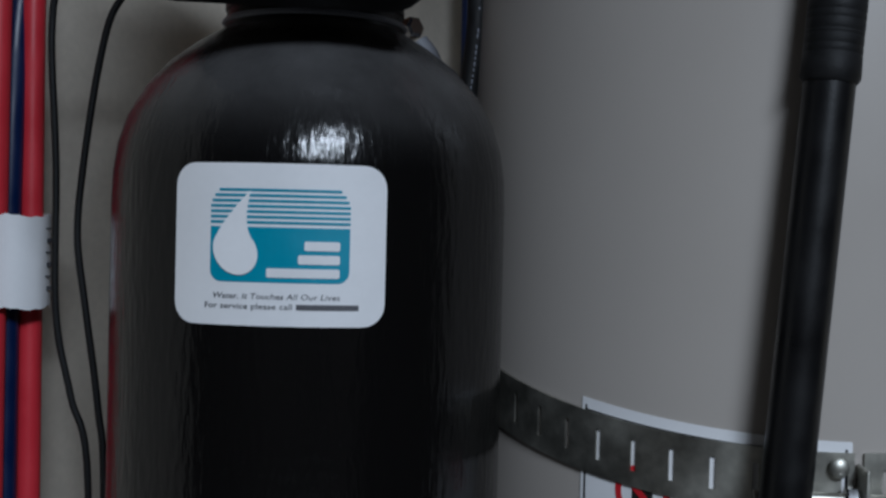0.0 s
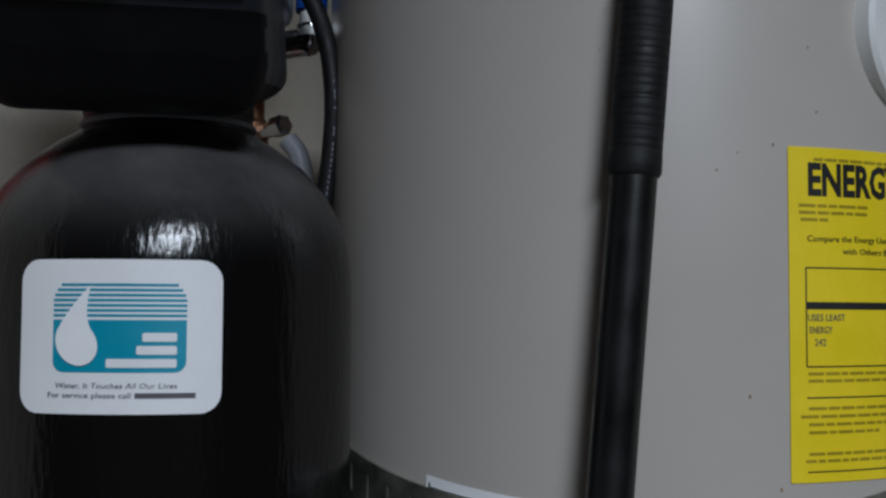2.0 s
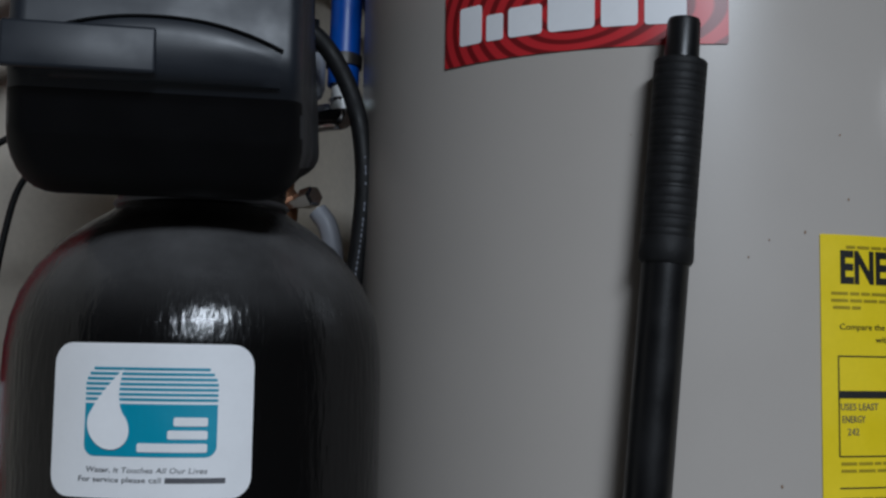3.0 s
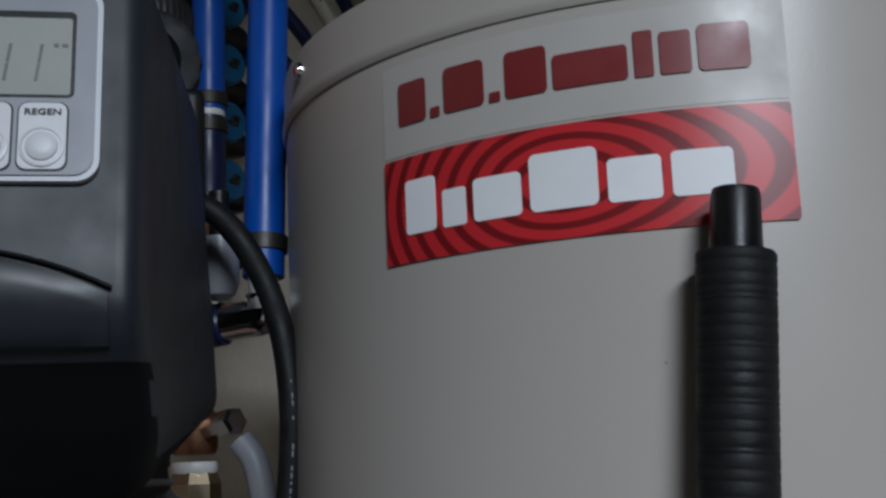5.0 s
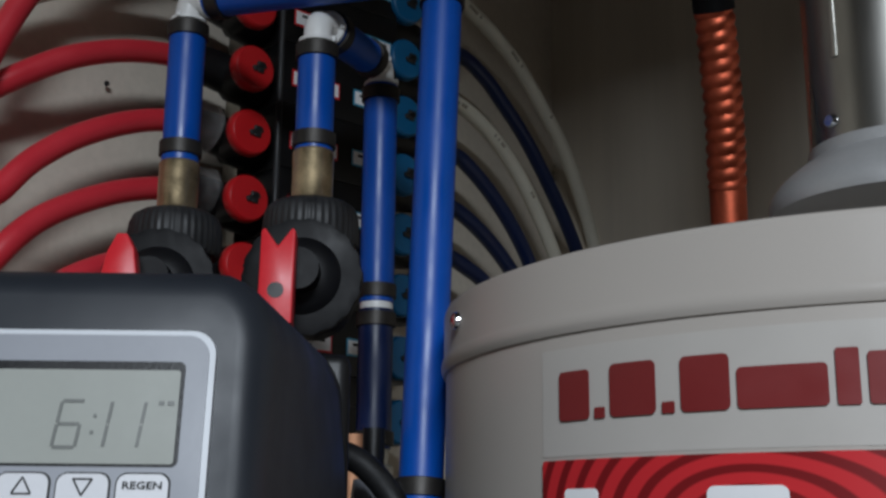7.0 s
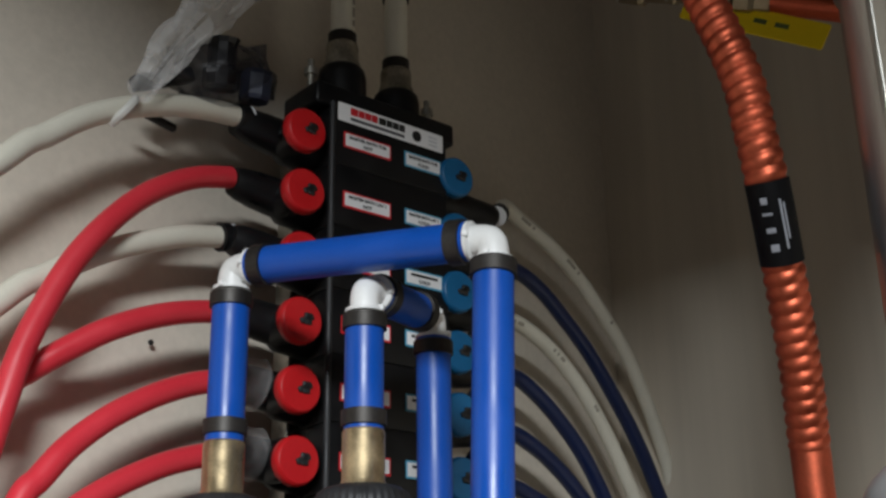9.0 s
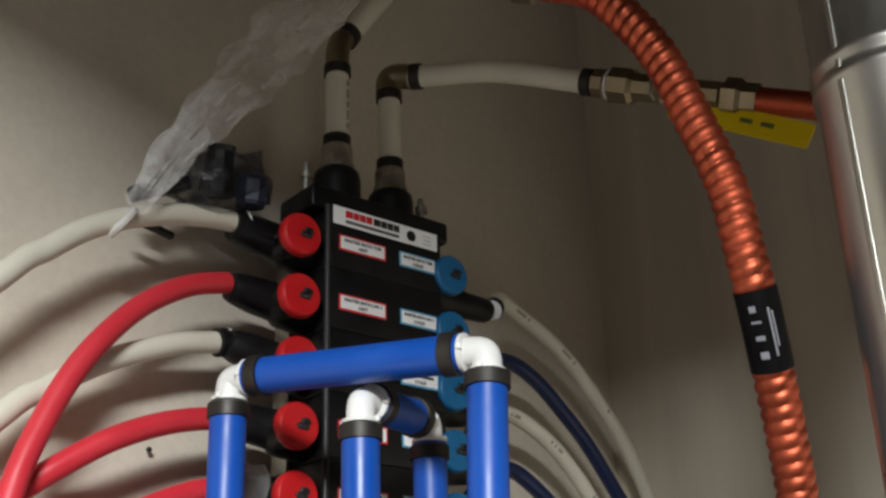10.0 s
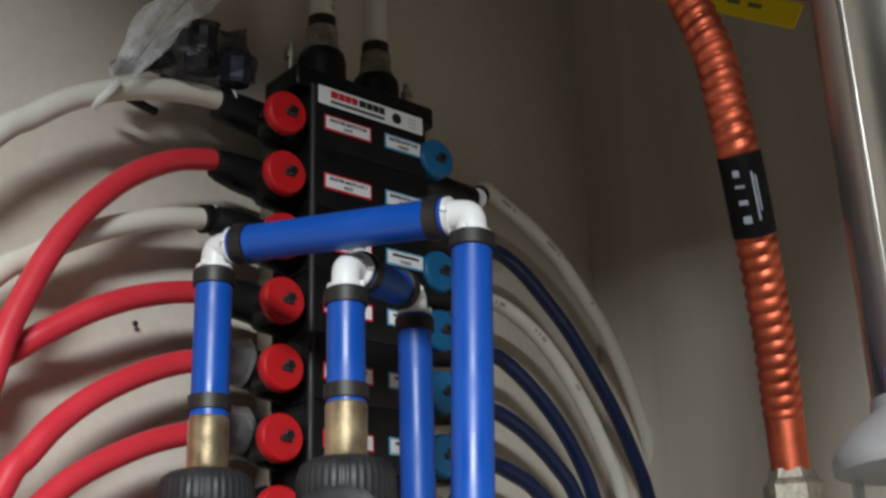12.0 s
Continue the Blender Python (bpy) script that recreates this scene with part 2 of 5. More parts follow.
# ---- building tools ----
def part(name, bm, material, parent=None, label="", smooth=True, at=None):
    me = bpy.data.meshes.new(name)
    bm.to_mesh(me)
    bm.free()
    me.materials.append(material)
    if smooth:
        me.polygons.foreach_set("use_smooth", [True] * len(me.polygons))
        me.set_sharp_from_angle(angle=radians(38))
    ob = new(name, me)
    if parent is not None:
        ob.parent = parent
    if at is not None:
        ob.matrix_basis = at
    return tagged(ob, label)


def thing(name, label, category, m=None, group="", kind=""):
    ob = new(name)
    ob.empty_display_size = 0.05
    if m is not None:
        ob.matrix_basis = m
    return tagged(ob, label, category, group, kind)


def rbox(sx, sy, sz, bevel=0.0, centre=(0, 0, 0), seg=3, turn=None):
    bm = bmesh.new()
    bmesh.ops.create_cube(bm, size=1)
    bmesh.ops.scale(bm, vec=(sx, sy, sz), verts=bm.verts)
    if bevel:
        bmesh.ops.bevel(bm, geom=bm.edges[:], offset=bevel, segments=seg, affect="EDGES", profile=0.5)
    if turn is not None:
        bmesh.ops.transform(bm, matrix=turn, verts=bm.verts)
    bmesh.ops.translate(bm, vec=centre, verts=bm.verts)
    return bm


def lathe(profile, seg=48, m=None, cap=True, wobble=None):
    """Turns (radius, height) pairs round z."""
    bm = bmesh.new()
    rings = []
    for r, z in profile:
        ring = []
        for i in range(seg):
            a = 2 * math.pi * i / seg
            k = r if wobble is None else wobble(r, z, i)
            ring.append(bm.verts.new((k * math.cos(a), k * math.sin(a), z)))
        rings.append(ring)
    for lo, hi in zip(rings, rings[1:]):
        for i in range(seg):
            bm.faces.new((lo[i], lo[(i + 1) % seg], hi[(i + 1) % seg], hi[i]))
    if cap:
        bm.faces.new(rings[0][::-1])
        bm.faces.new(rings[-1])
    bmesh.ops.recalc_face_normals(bm, faces=bm.faces)
    if m is not None:
        bmesh.ops.transform(bm, matrix=m, verts=bm.verts)
    return bm


def spline(points, steps=8):
    """A smooth line through the points."""
    p = [Vector(q) for q in points]
    p = [2 * p[0] - p[1]] + p + [2 * p[-1] - p[-2]]
    out = []
    for a, b, c, d in zip(p, p[1:], p[2:], p[3:]):
        for k in range(steps):
            t = k / steps
            out.append(0.5 * (2 * b + (c - a) * t + (2 * a - 5 * b + 4 * c - d) * t * t + (3 * b - a - 3 * c + d) * t ** 3))
    return out + [p[-2]]


def tube(points, radius, seg=16, steps=8, cap=True):
    """A round bar along a smooth line; radius may be a function of the way along, 0 to 1."""
    line = spline(points, steps) if steps > 1 else [Vector(q) for q in points]
    bm = bmesh.new()
    side = None
    rings = []
    for i, q in enumerate(line):
        way = (line[min(i + 1, len(line) - 1)] - line[max(i - 1, 0)]).normalized()
        if side is None:
            side = way.orthogonal().normalized()
        side = (side - way * side.dot(way)).normalized()
        other = way.cross(side)
        r = radius(i / (len(line) - 1)) if callable(radius) else radius
        rings.append([bm.verts.new(q + r * (math.cos(a) * side + math.sin(a) * other)) for a in (2 * math.pi * k / seg for k in range(seg))])
    for lo, hi in zip(rings, rings[1:]):
        for k in range(seg):
            bm.faces.new((lo[k], lo[(k + 1) % seg], hi[(k + 1) % seg], hi[k]))
    if cap:
        bm.faces.new(rings[0][::-1])
        bm.faces.new(rings[-1])
    bmesh.ops.recalc_face_normals(bm, faces=bm.faces)
    return bm


def along(a, b, profile, seg=24):
    """Turned (radius, distance) pairs on the line from a towards b."""
    a, b = Vector(a), Vector(b)
    q = (b - a).to_track_quat("Z", "Y").to_matrix().to_4x4()
    return lathe(profile, seg, Matrix.Translation(a) @ q)


def join(*bms):
    out = bmesh.new()
    for bm in bms:
        me = bpy.data.meshes.new("tmp")
        bm.to_mesh(me)
        out.from_mesh(me)
        bm.free()
        bpy.data.meshes.remove(me)
    return out


def outline(corners, depth=0.0003):
    """A thin flat plate in the x-y plane from its outline."""
    bm = bmesh.new()
    f = bm.faces.new([bm.verts.new((x, y, 0)) for x, y in corners])
    if f.normal.z < 0:
        f.normal_flip()
    r = bmesh.ops.extrude_face_region(bm, geom=[f])
    bmesh.ops.translate(bm, vec=(0, 0, depth), verts=[v for v in r["geom"] if isinstance(v, bmesh.types.BMVert)])
    bmesh.ops.recalc_face_normals(bm, faces=bm.faces)
    return bm


def round_rect(w, h, r, seg=6, cx=0.0, cy=0.0):
    pts = []
    for k, (sx, sy) in enumerate(((1, 1), (-1, 1), (-1, -1), (1, -1))):
        for i in range(seg + 1):
            a = math.pi / 2 * (k + i / seg)
            pts.append((cx + sx * (w / 2 - r) + r * math.cos(a), cy + sy * (h / 2 - r) + r * math.sin(a)))
    return pts


def plate(w, h, r, depth=0.0003, cx=0.0, cy=0.0, z=0.0):
    """A rounded plate cut into upright strips, so that it can be bent round a drum."""
    bm = bmesh.new()
    r = min(r, w / 2, h / 2)
    count = max(1, int((w - 2 * r) / 0.004))
    left = [-w / 2 + r * (1 - math.cos(math.pi / 2 * i / 6)) for i in range(6)] if r > 0 else []
    xs = left + [-w / 2 + r + (w - 2 * r) * i / count for i in range(count + 1)] + [-x for x in reversed(left)]
    cols = []
    for x in xs:
        inset = 0.0
        edge = w / 2 - abs(x)
        if r > 0 and edge < r:
            inset = r - math.sqrt(max(0.0, r * r - (r - edge) ** 2))
        hh = max(h / 2 - inset, 1e-5)
        cols.append([bm.verts.new((cx + x, cy + s * hh, z + d)) for s, d in ((-1, 0), (-1, depth), (1, depth), (1, 0))])
    uv = bm.loops.layers.uv.new("UVMap")
    for a, b in zip(cols, cols[1:]):
        for k in range(4):
            bm.faces.new((a[k], b[k], b[(k + 1) % 4], a[(k + 1) % 4]))
    bm.faces.new(cols[0][::-1])
    bm.faces.new(cols[-1])
    for f in bm.faces:
        for loop in f.loops:
            loop[uv].uv = ((loop.vert.co.x - cx) / w + 0.5, (loop.vert.co.y - cy) / h + 0.5)
    bmesh.ops.recalc_face_normals(bm, faces=bm.faces)
    return bm


def words(text, size, depth=0.0003, cx=0.0, cy=0.0, z=0.0, width=None, align="CENTER", shear=0.0, bold=0.0):
    """Flat lettering in the built-in font, size being the height of a capital."""
    cu = bpy.data.curves.new("lettering", "FONT")
    cu.body, cu.size, cu.extrude, cu.align_x, cu.align_y, cu.resolution_u, cu.shear, cu.offset = text, size / 0.69, depth / 2, align, "CENTER", 2, shear, bold
    ob = bpy.data.objects.new("lettering", cu)
    scene.collection.objects.link(ob)
    bpy.context.view_layer.update()
    me = bpy.data.meshes.new_from_object(ob.evaluated_get(bpy.context.evaluated_depsgraph_get()))
    bpy.data.objects.remove(ob)
    bpy.data.curves.remove(cu)
    bm = bmesh.new()
    bm.from_mesh(me)
    bpy.data.meshes.remove(me)
    xs = [v.co.x for v in bm.verts]
    k = width / (max(xs) - min(xs)) if width else 1
    mid = (max(xs) + min(xs)) / 2 if width else 0
    for v in bm.verts:
        v.co = Vector(((v.co.x - mid) * k + cx, v.co.y + cy, v.co.z + depth / 2 + z))
    return bm


def bend(bm, centre, radius, azimuth, z):
    """Bends a flat piece (x across, y up, z outwards) round an upright drum; azimuth in degrees from the way -y, towards +x."""
    for v in bm.verts:
        a = radians(azimuth) + v.co.x / radius
        r = radius + v.co.z
        v.co = Vector((centre[0] + r * math.sin(a), centre[1] - r * math.cos(a), z + v.co.y))
    return bm


def moved(bm, m):
    bmesh.ops.transform(bm, matrix=m, verts=bm.verts)
    return bm


# ---- setting ----
def slab(name, a0, a1, b0, b1, z0, z1, material, label):
    """A straight piece of building between two distances from the back wall, two from the left wall and two heights."""
    bm = rbox(abs(a1 - a0), abs(b1 - b0), z1 - z0)
    m = Matrix.Translation(plan((a0 + a1) / 2, (b0 + b1) / 2, (z0 + z1) / 2)) @ pose(0, 0, 0, 0, 0, TURNED)
    ob = part(name, bm, material, smooth=False, at=m)
    return tagged(ob, label, "floor" if "floor" in name else "ceiling" if "ceiling" in name else "wall", kind="structure")


HEAD, FRONT = 2.105, 1.50
slab("floor", 5.0, -0.12, -1.5, 4.0, -0.1, 0.0, CONCRETE, "bare grey concrete floor of the utility closet")
# Out of view; its darkness is chosen to keep ambient light low.
slab("ceiling", 5.0, -0.12, -1.5, 4.0, 2.44, 2.54, UNSEEN_DARK, "unseen ceiling, made dark to limit bounced light")
slab("wall_left", FRONT, 0.0, -0.12, 0.0, 0.0, 2.44, PLASTER, "beige painted drywall wall behind the manifold")
slab("wall_back", 0.0, -0.12, -0.12, 2.52, 0.0, 2.44, LIGHT_BANDED, "beige painted drywall wall with faint upright light bands in its colour")
# Out of view, darkened so that little light bounces back inside.
slab("wall_right", FRONT, 0.0, 2.4, 2.52, 0.0, 2.44, UNSEEN_DARK, "unseen closet side wall, made dark to limit bounced light")
# Unseen front wall, added; its header height sets where shade falls inside.
slab("wall_front_left", FRONT + 0.12, FRONT, -1.5, 0.2, 0.0, 2.44, UNSEEN_DARK, "unseen dark wall added beside the opening to shape the light")
slab("wall_front_right", FRONT + 0.12, FRONT, 2.1, 4.0, 0.0, 2.44, UNSEEN_DARK, "unseen dark wall added beside the opening to shape the light")
slab("wall_front_header", FRONT + 0.12, FRONT, 0.2, 2.1, HEAD, 2.44, UNSEEN_DARK, "unseen dark header added above the opening to shade the upper walls")
# Unseen room walls, added dark so the tank mirrors little light.
slab("wall_room_left", 5.0, FRONT + 0.12, -1.5, -1.38, 0.0, 2.44, UNSEEN_DARK, "unseen wall added round the room in front, dark to limit bounced light")
slab("wall_room_right", 5.0, FRONT + 0.12, 3.88, 4.0, 0.0, 2.44, UNSEEN_DARK, "unseen wall added round the room in front, dark to limit bounced light")
slab("wall_room_far", 5.0, 4.88, -1.38, 3.88, 0.0, 2.44, UNSEEN_DARK, "unseen wall added at the end of the room, dark to limit bounced light")


def ceiling_lamp():
    lampbox = thing("ceiling_lamp", "long white panel lamp with a flat diffuser on the ceiling", "lamp", pose(LAMP.x, LAMP.y, 2.44, 0, 0, LAMP_TURN))
    part("housing", rbox(0.56, 1.22, 0.06, 0.01, (0, 0, -0.03)), WHITE_FIT, lampbox)
    part("diffuser", rbox(0.51, 1.16, 0.02, 0.005, (0, 0, -0.06)), PAPER, lampbox, "white diffuser")


ceiling_lamp()

# ---- water heater ----
HX, HY, HR, HTOP = 0.2816, 0.859, 0.2286, 1.437


def water_heater():
    heater = thing("water_heater", "tall light grey enamelled gas water heater beside the softener tank", "water heater")
    c = pose(HX, HY, 0)
    part("jacket", lathe([(HR - 0.01, 0.04), (HR, 0.05), (HR, 1.412)], 128, c, cap=False), JACKET, heater)
    part("base_ring", lathe([(HR - 0.012, 0.0), (HR - 0.012, 0.045)], 96, c), BLACK_PLASTIC, heater, "black base ring")
    lid = [(HR - 0.001, 1.4080), (HR + 0.0012, 1.4083), (HR + 0.0022, 1.4103), (HR + 0.0025, 1.4125), (HR + 0.0021, 1.415), (HR + 0.0012, 1.417), (HR + 0.0012, 1.438), (HR + 0.0004, 1.4405), (HR - 0.002, 1.4415), (HR - 0.02, 1.4415), (0.06, 1.4415), (0.05, 1.4415)]
    part("lid", lathe(lid, 128, c), JACKET, heater, "pressed steel lid with a rolled bead")
    for az in (-66, -4, 58):
        a = radians(az)
        m = Matrix.Translation((HX + (HR + 0.001) * math.sin(a), HY - (HR + 0.001) * math.cos(a), 1.428)) @ pose(0, 0, 0, 90, 0, az)
        part("screw", lathe([(0.0045, 0), (0.0045, 0.001), (0.0038, 0.0028), (0.0018, 0.0038)], 14, m), CHROME, heater, "bright screw")
    # draught hood and its legs
    part("draught_hood", lathe([(0.064, 1.496), (0.0675, 1.4965), (0.068, 1.499), (0.068, 1.503), (0.0665, 1.507), (0.062, 1.513), (0.056, 1.5185), (0.05, 1.523), (0.0462, 1.5255), (0.0455, 1.532), (0.043, 1.532)], 64, pose(HX + 0.012, HY, 0)), HOOD, heater, "grey domed draught hood")
    for az in (35, 155, 275):
        a = radians(az)
        part("hood_leg", rbox(0.012, 0.003, 0.062, 0.001, (HX + 0.012 + 0.06 * math.cos(a), HY + 0.06 * math.sin(a), 1.4705), turn=pose(0, 0, 0, 0, 0, az + 90)), HOOD, heater)
    for x, z, s in ((0.323, 1.205, 0.0012), (0.290, 1.19, 0.0009), (0.308, 1.063, 0.0013), (0.326, 1.011, 0.0015), (0.302, 1.2, 0.0008), (0.35, 1.225, 0.0011), (0.345, 1.262, 0.0009), (0.225, 1.26, 0.0006)):
        part("rust_speck", on_heater(plate(s, s * 1.5, s * 0.4, 0.0001, z=0.0002), az_of(x), z), RUST, heater, "small rust speck")
    return heater


def strap():
    s = thing("earthquake_strap", "slotted galvanised steel strap tightened round the water heater", "strap")
    def top(az):
        """The strap sags a little towards the front."""
        return 0.9937 + 0.065 * (1 - math.cos(radians(az + 9)))

    def band(first, count, step, slots):
        bm = bmesh.new()
        cols = []
        for i in range(count + 1):
            az = first + i * step
            a = radians(az)
            cols.append([bm.verts.new((HX + (HR + 0.0025) * math.sin(a), HY - (HR + 0.0025) * math.cos(a), top(az) - d)) for d in (0.0352, 0.0263, 0.0087, 0.0)])
        for i in range(count):
            for k in range(3):
                if k == 1 and i % 7 == slots:
                    continue
                bm.faces.new((cols[i][k], cols[i + 1][k], cols[i + 1][k + 1], cols[i][k + 1]))
        bmesh.ops.recalc_face_normals(bm, faces=bm.faces)
        bmesh.ops.solidify(bm, geom=bm.faces[:], thickness=0.0014)
        part("band", bm, ZINC, s, smooth=False)

    band(-151.6, 184, 0.8, 0)
    band(-3.2, 190, 0.8, 3)
    for az, tall in ((-3.9, 0.034),):
        a = radians(az)
        m = pose(HX + (HR + 0.012) * math.sin(a), HY - (HR + 0.012) * math.cos(a), 0.9715, 0, 0, az)
        part("clamp_lug", rbox(0.0022, 0.022, tall, 0.001, seg=2), ZINC, s, at=m)
    a = radians(-5)
    m = pose(HX + (HR + 0.013) * math.sin(a), HY - (HR + 0.013) * math.cos(a), 0.9715, 0, 0, -5)
    part("bolt", along((-0.05, 0, 0), (0.02, 0, 0), [(0.0034, 0), (0.0034, 0.11)], 12), ZINC, s, "threaded bolt", at=m)
    for x in (-0.0045,):
        part("nut", along((x, 0, 0), (x + 1, 0, 0), [(0.0065, 0), (0.0075, 0.001), (0.0075, 0.0055), (0.0065, 0.0065)], 6), CHROME, s, "bright hexagon nut", smooth=False, at=m)
    part("rivet", lathe([(0.0055, 0), (0.005, 0.0018), (0.003, 0.003)], 16, m @ Matrix.Translation((-0.006, 0.008, 0.0145)) @ pose(0, 0, 0, 90)), ZINC, s, "round rivet head")
    return s


def on_heater(bm, az, z):
    return bend(bm, (HX, HY), HR, az, z)


def az_of(x):
    return math.degrees(math.asin((x - HX) / HR))


def blocks(heights, widths, total, cap, gap=0.12):
    """Plain upright bars standing in for a maker's name: one bar a letter, with the letters' widths and heights."""
    k = total / (sum(widths) + gap * (len(widths) - 1))
    x = -total / 2
    out = []
    for h, w in zip(heights, widths):
        out.append((x + w * k / 2, w * k, h * cap))
        x += (w + gap) * k
    return out


def maker_labels():
    lab = thing("name_label", "red label with dark rings and white bars on the heater", "label")
    a0, a1 = az_of(0.1175), az_of(0.2795)
    mid, w = (a0 + a1) / 2, radians(a1 - a0) * HR
    part("backing", on_heater(plate(w, 0.047, 0.0015, 0.0004, z=0.0006), mid, 1.3355), SWIRL, lab)
    for x, bw, bh in blocks((1, 0.68, 0.76, 1, 0.74, 0.76), (0.76, 0.54, 1.0, 1.28, 0.95, 1.06), 0.144, 0.024, 0.17):
        bm = plate(bw, bh, min(bw, bh) * 0.12, 0.0004, cx=x, cy=(bh - 0.024) / 2, z=0.0011)
        part("name_bar", on_heater(bm, mid - 1.3, 1.336), PAPER, lab, "white bar")
    up = thing("maker_label", "pale decal with maroon bars above the red label", "label")
    mid2 = (az_of(0.125) + az_of(0.266)) / 2
    part("backing", on_heater(plate(0.182, 0.042, 0.001, 0.0001, z=0.0001), mid, 1.3815), GREYPAPER, up, "pale grey decal")
    w2 = radians(az_of(0.266) - az_of(0.125)) * HR
    for x, bw, bh in blocks((1, 0.22, 1.04, 0.22, 1.04, 0.76, 1, 0.92, 1), (0.76, 0.24, 0.96, 0.24, 0.88, 1.46, 0.36, 0.58, 0.95), w2, 0.0192, 0.12):
        bm = plate(bw, bh, min(bw, bh) * 0.12, 0.0003, cx=x, cy=(bh - 0.0192) / 2, z=0.0008)
        part("name_bar", on_heater(bm, mid2, 1.3835), MAROON_INK, up, "maroon bar")


def energy_label():
    e = thing("energy_label", "yellow printed energy guide card stuck on the heater", "label")
    w, h = 0.133, 0.19
    a = az_of(0.3315) + math.degrees(w / 2 / HR)
    z = 1.1095

    def put(bm, material, label="", name="print"):
        part(name, on_heater(bm, a, z), material, e, label)

    put(plate(w, h, 0.001, 0.0004, z=0.0004), YELLOW, "yellow card", "card")
    put(words("ENERGY", 0.0175, cx=-0.019, cy=0.0755, z=0.0009, width=0.07, bold=0.0009), BLACK_INK, "black lettering", "lettering")
    put(words("GUIDE", 0.0175, cx=0.04, cy=0.0755, z=0.0009, width=0.042, bold=0.0008), BLACK_INK, "black lettering", "lettering")
    put(words("Compare the Energy Use of this Water Heater", 0.0034, cx=0.0, cy=0.0425, z=0.0009, width=0.11), BLACK_INK, "black lettering", "lettering")
    put(words("with Others Before You Buy", 0.0034, cx=0.004, cy=0.0355, z=0.0009, width=0.07), BLACK_INK, "black lettering", "lettering")
    rng = random.Random(3)
    for y, x, bw in ((0.088, -0.02, 0.06), (0.0615, -0.035, 0.05), (0.0575, -0.035, 0.05), (0.0535, -0.05, 0.018), (-0.034, 0, 0.11), (-0.038, -0.005, 0.1), (-0.0535, 0, 0.11), (-0.058, -0.01, 0.1), (-0.0625, -0.025, 0.06), (-0.067, -0.03, 0.05), (-0.079, 0, 0.11), (-0.083, -0.012, 0.09)):
        at, end = x - bw / 2, x + bw / 2
        while at < end - 0.003:
            ww = min(rng.uniform(0.004, 0.012), end - at)
            put(plate(ww, 0.0017, 0, 0.0002, cx=at + ww / 2, cy=y, z=0.0009), FINE_PRINT, "row of small print", "text_bar")
            at += ww + 0.0014
    put(plate(0.112, 0.0042, 0, 0.0002, cx=0, cy=0.0045, z=0.0009), BLACK_INK, "black bar", "text_bar")
    for y in (0.026, -0.03, -0.0475, -0.089):
        put(plate(0.112, 0.0008, 0, 0.0002, cx=0, cy=y, z=0.0009), BLACK_INK, "ruled line", "ruled_line")
    for x in (-0.056, 0.056):
        put(plate(0.0008, 0.056, 0, 0.0002, cx=x, cy=-0.002, z=0.0009), BLACK_INK, "ruled line", "ruled_line")
    for y, s, x in ((-0.0025, "USES LEAST", -0.0425), (-0.0095, "ENERGY", -0.0465), (-0.0165, "242", -0.047)):
        put(words(s, 0.0038, cx=x, cy=y, z=0.0009, width=0.0025 * len(s)), GREY_INK, "lettering", "lettering")


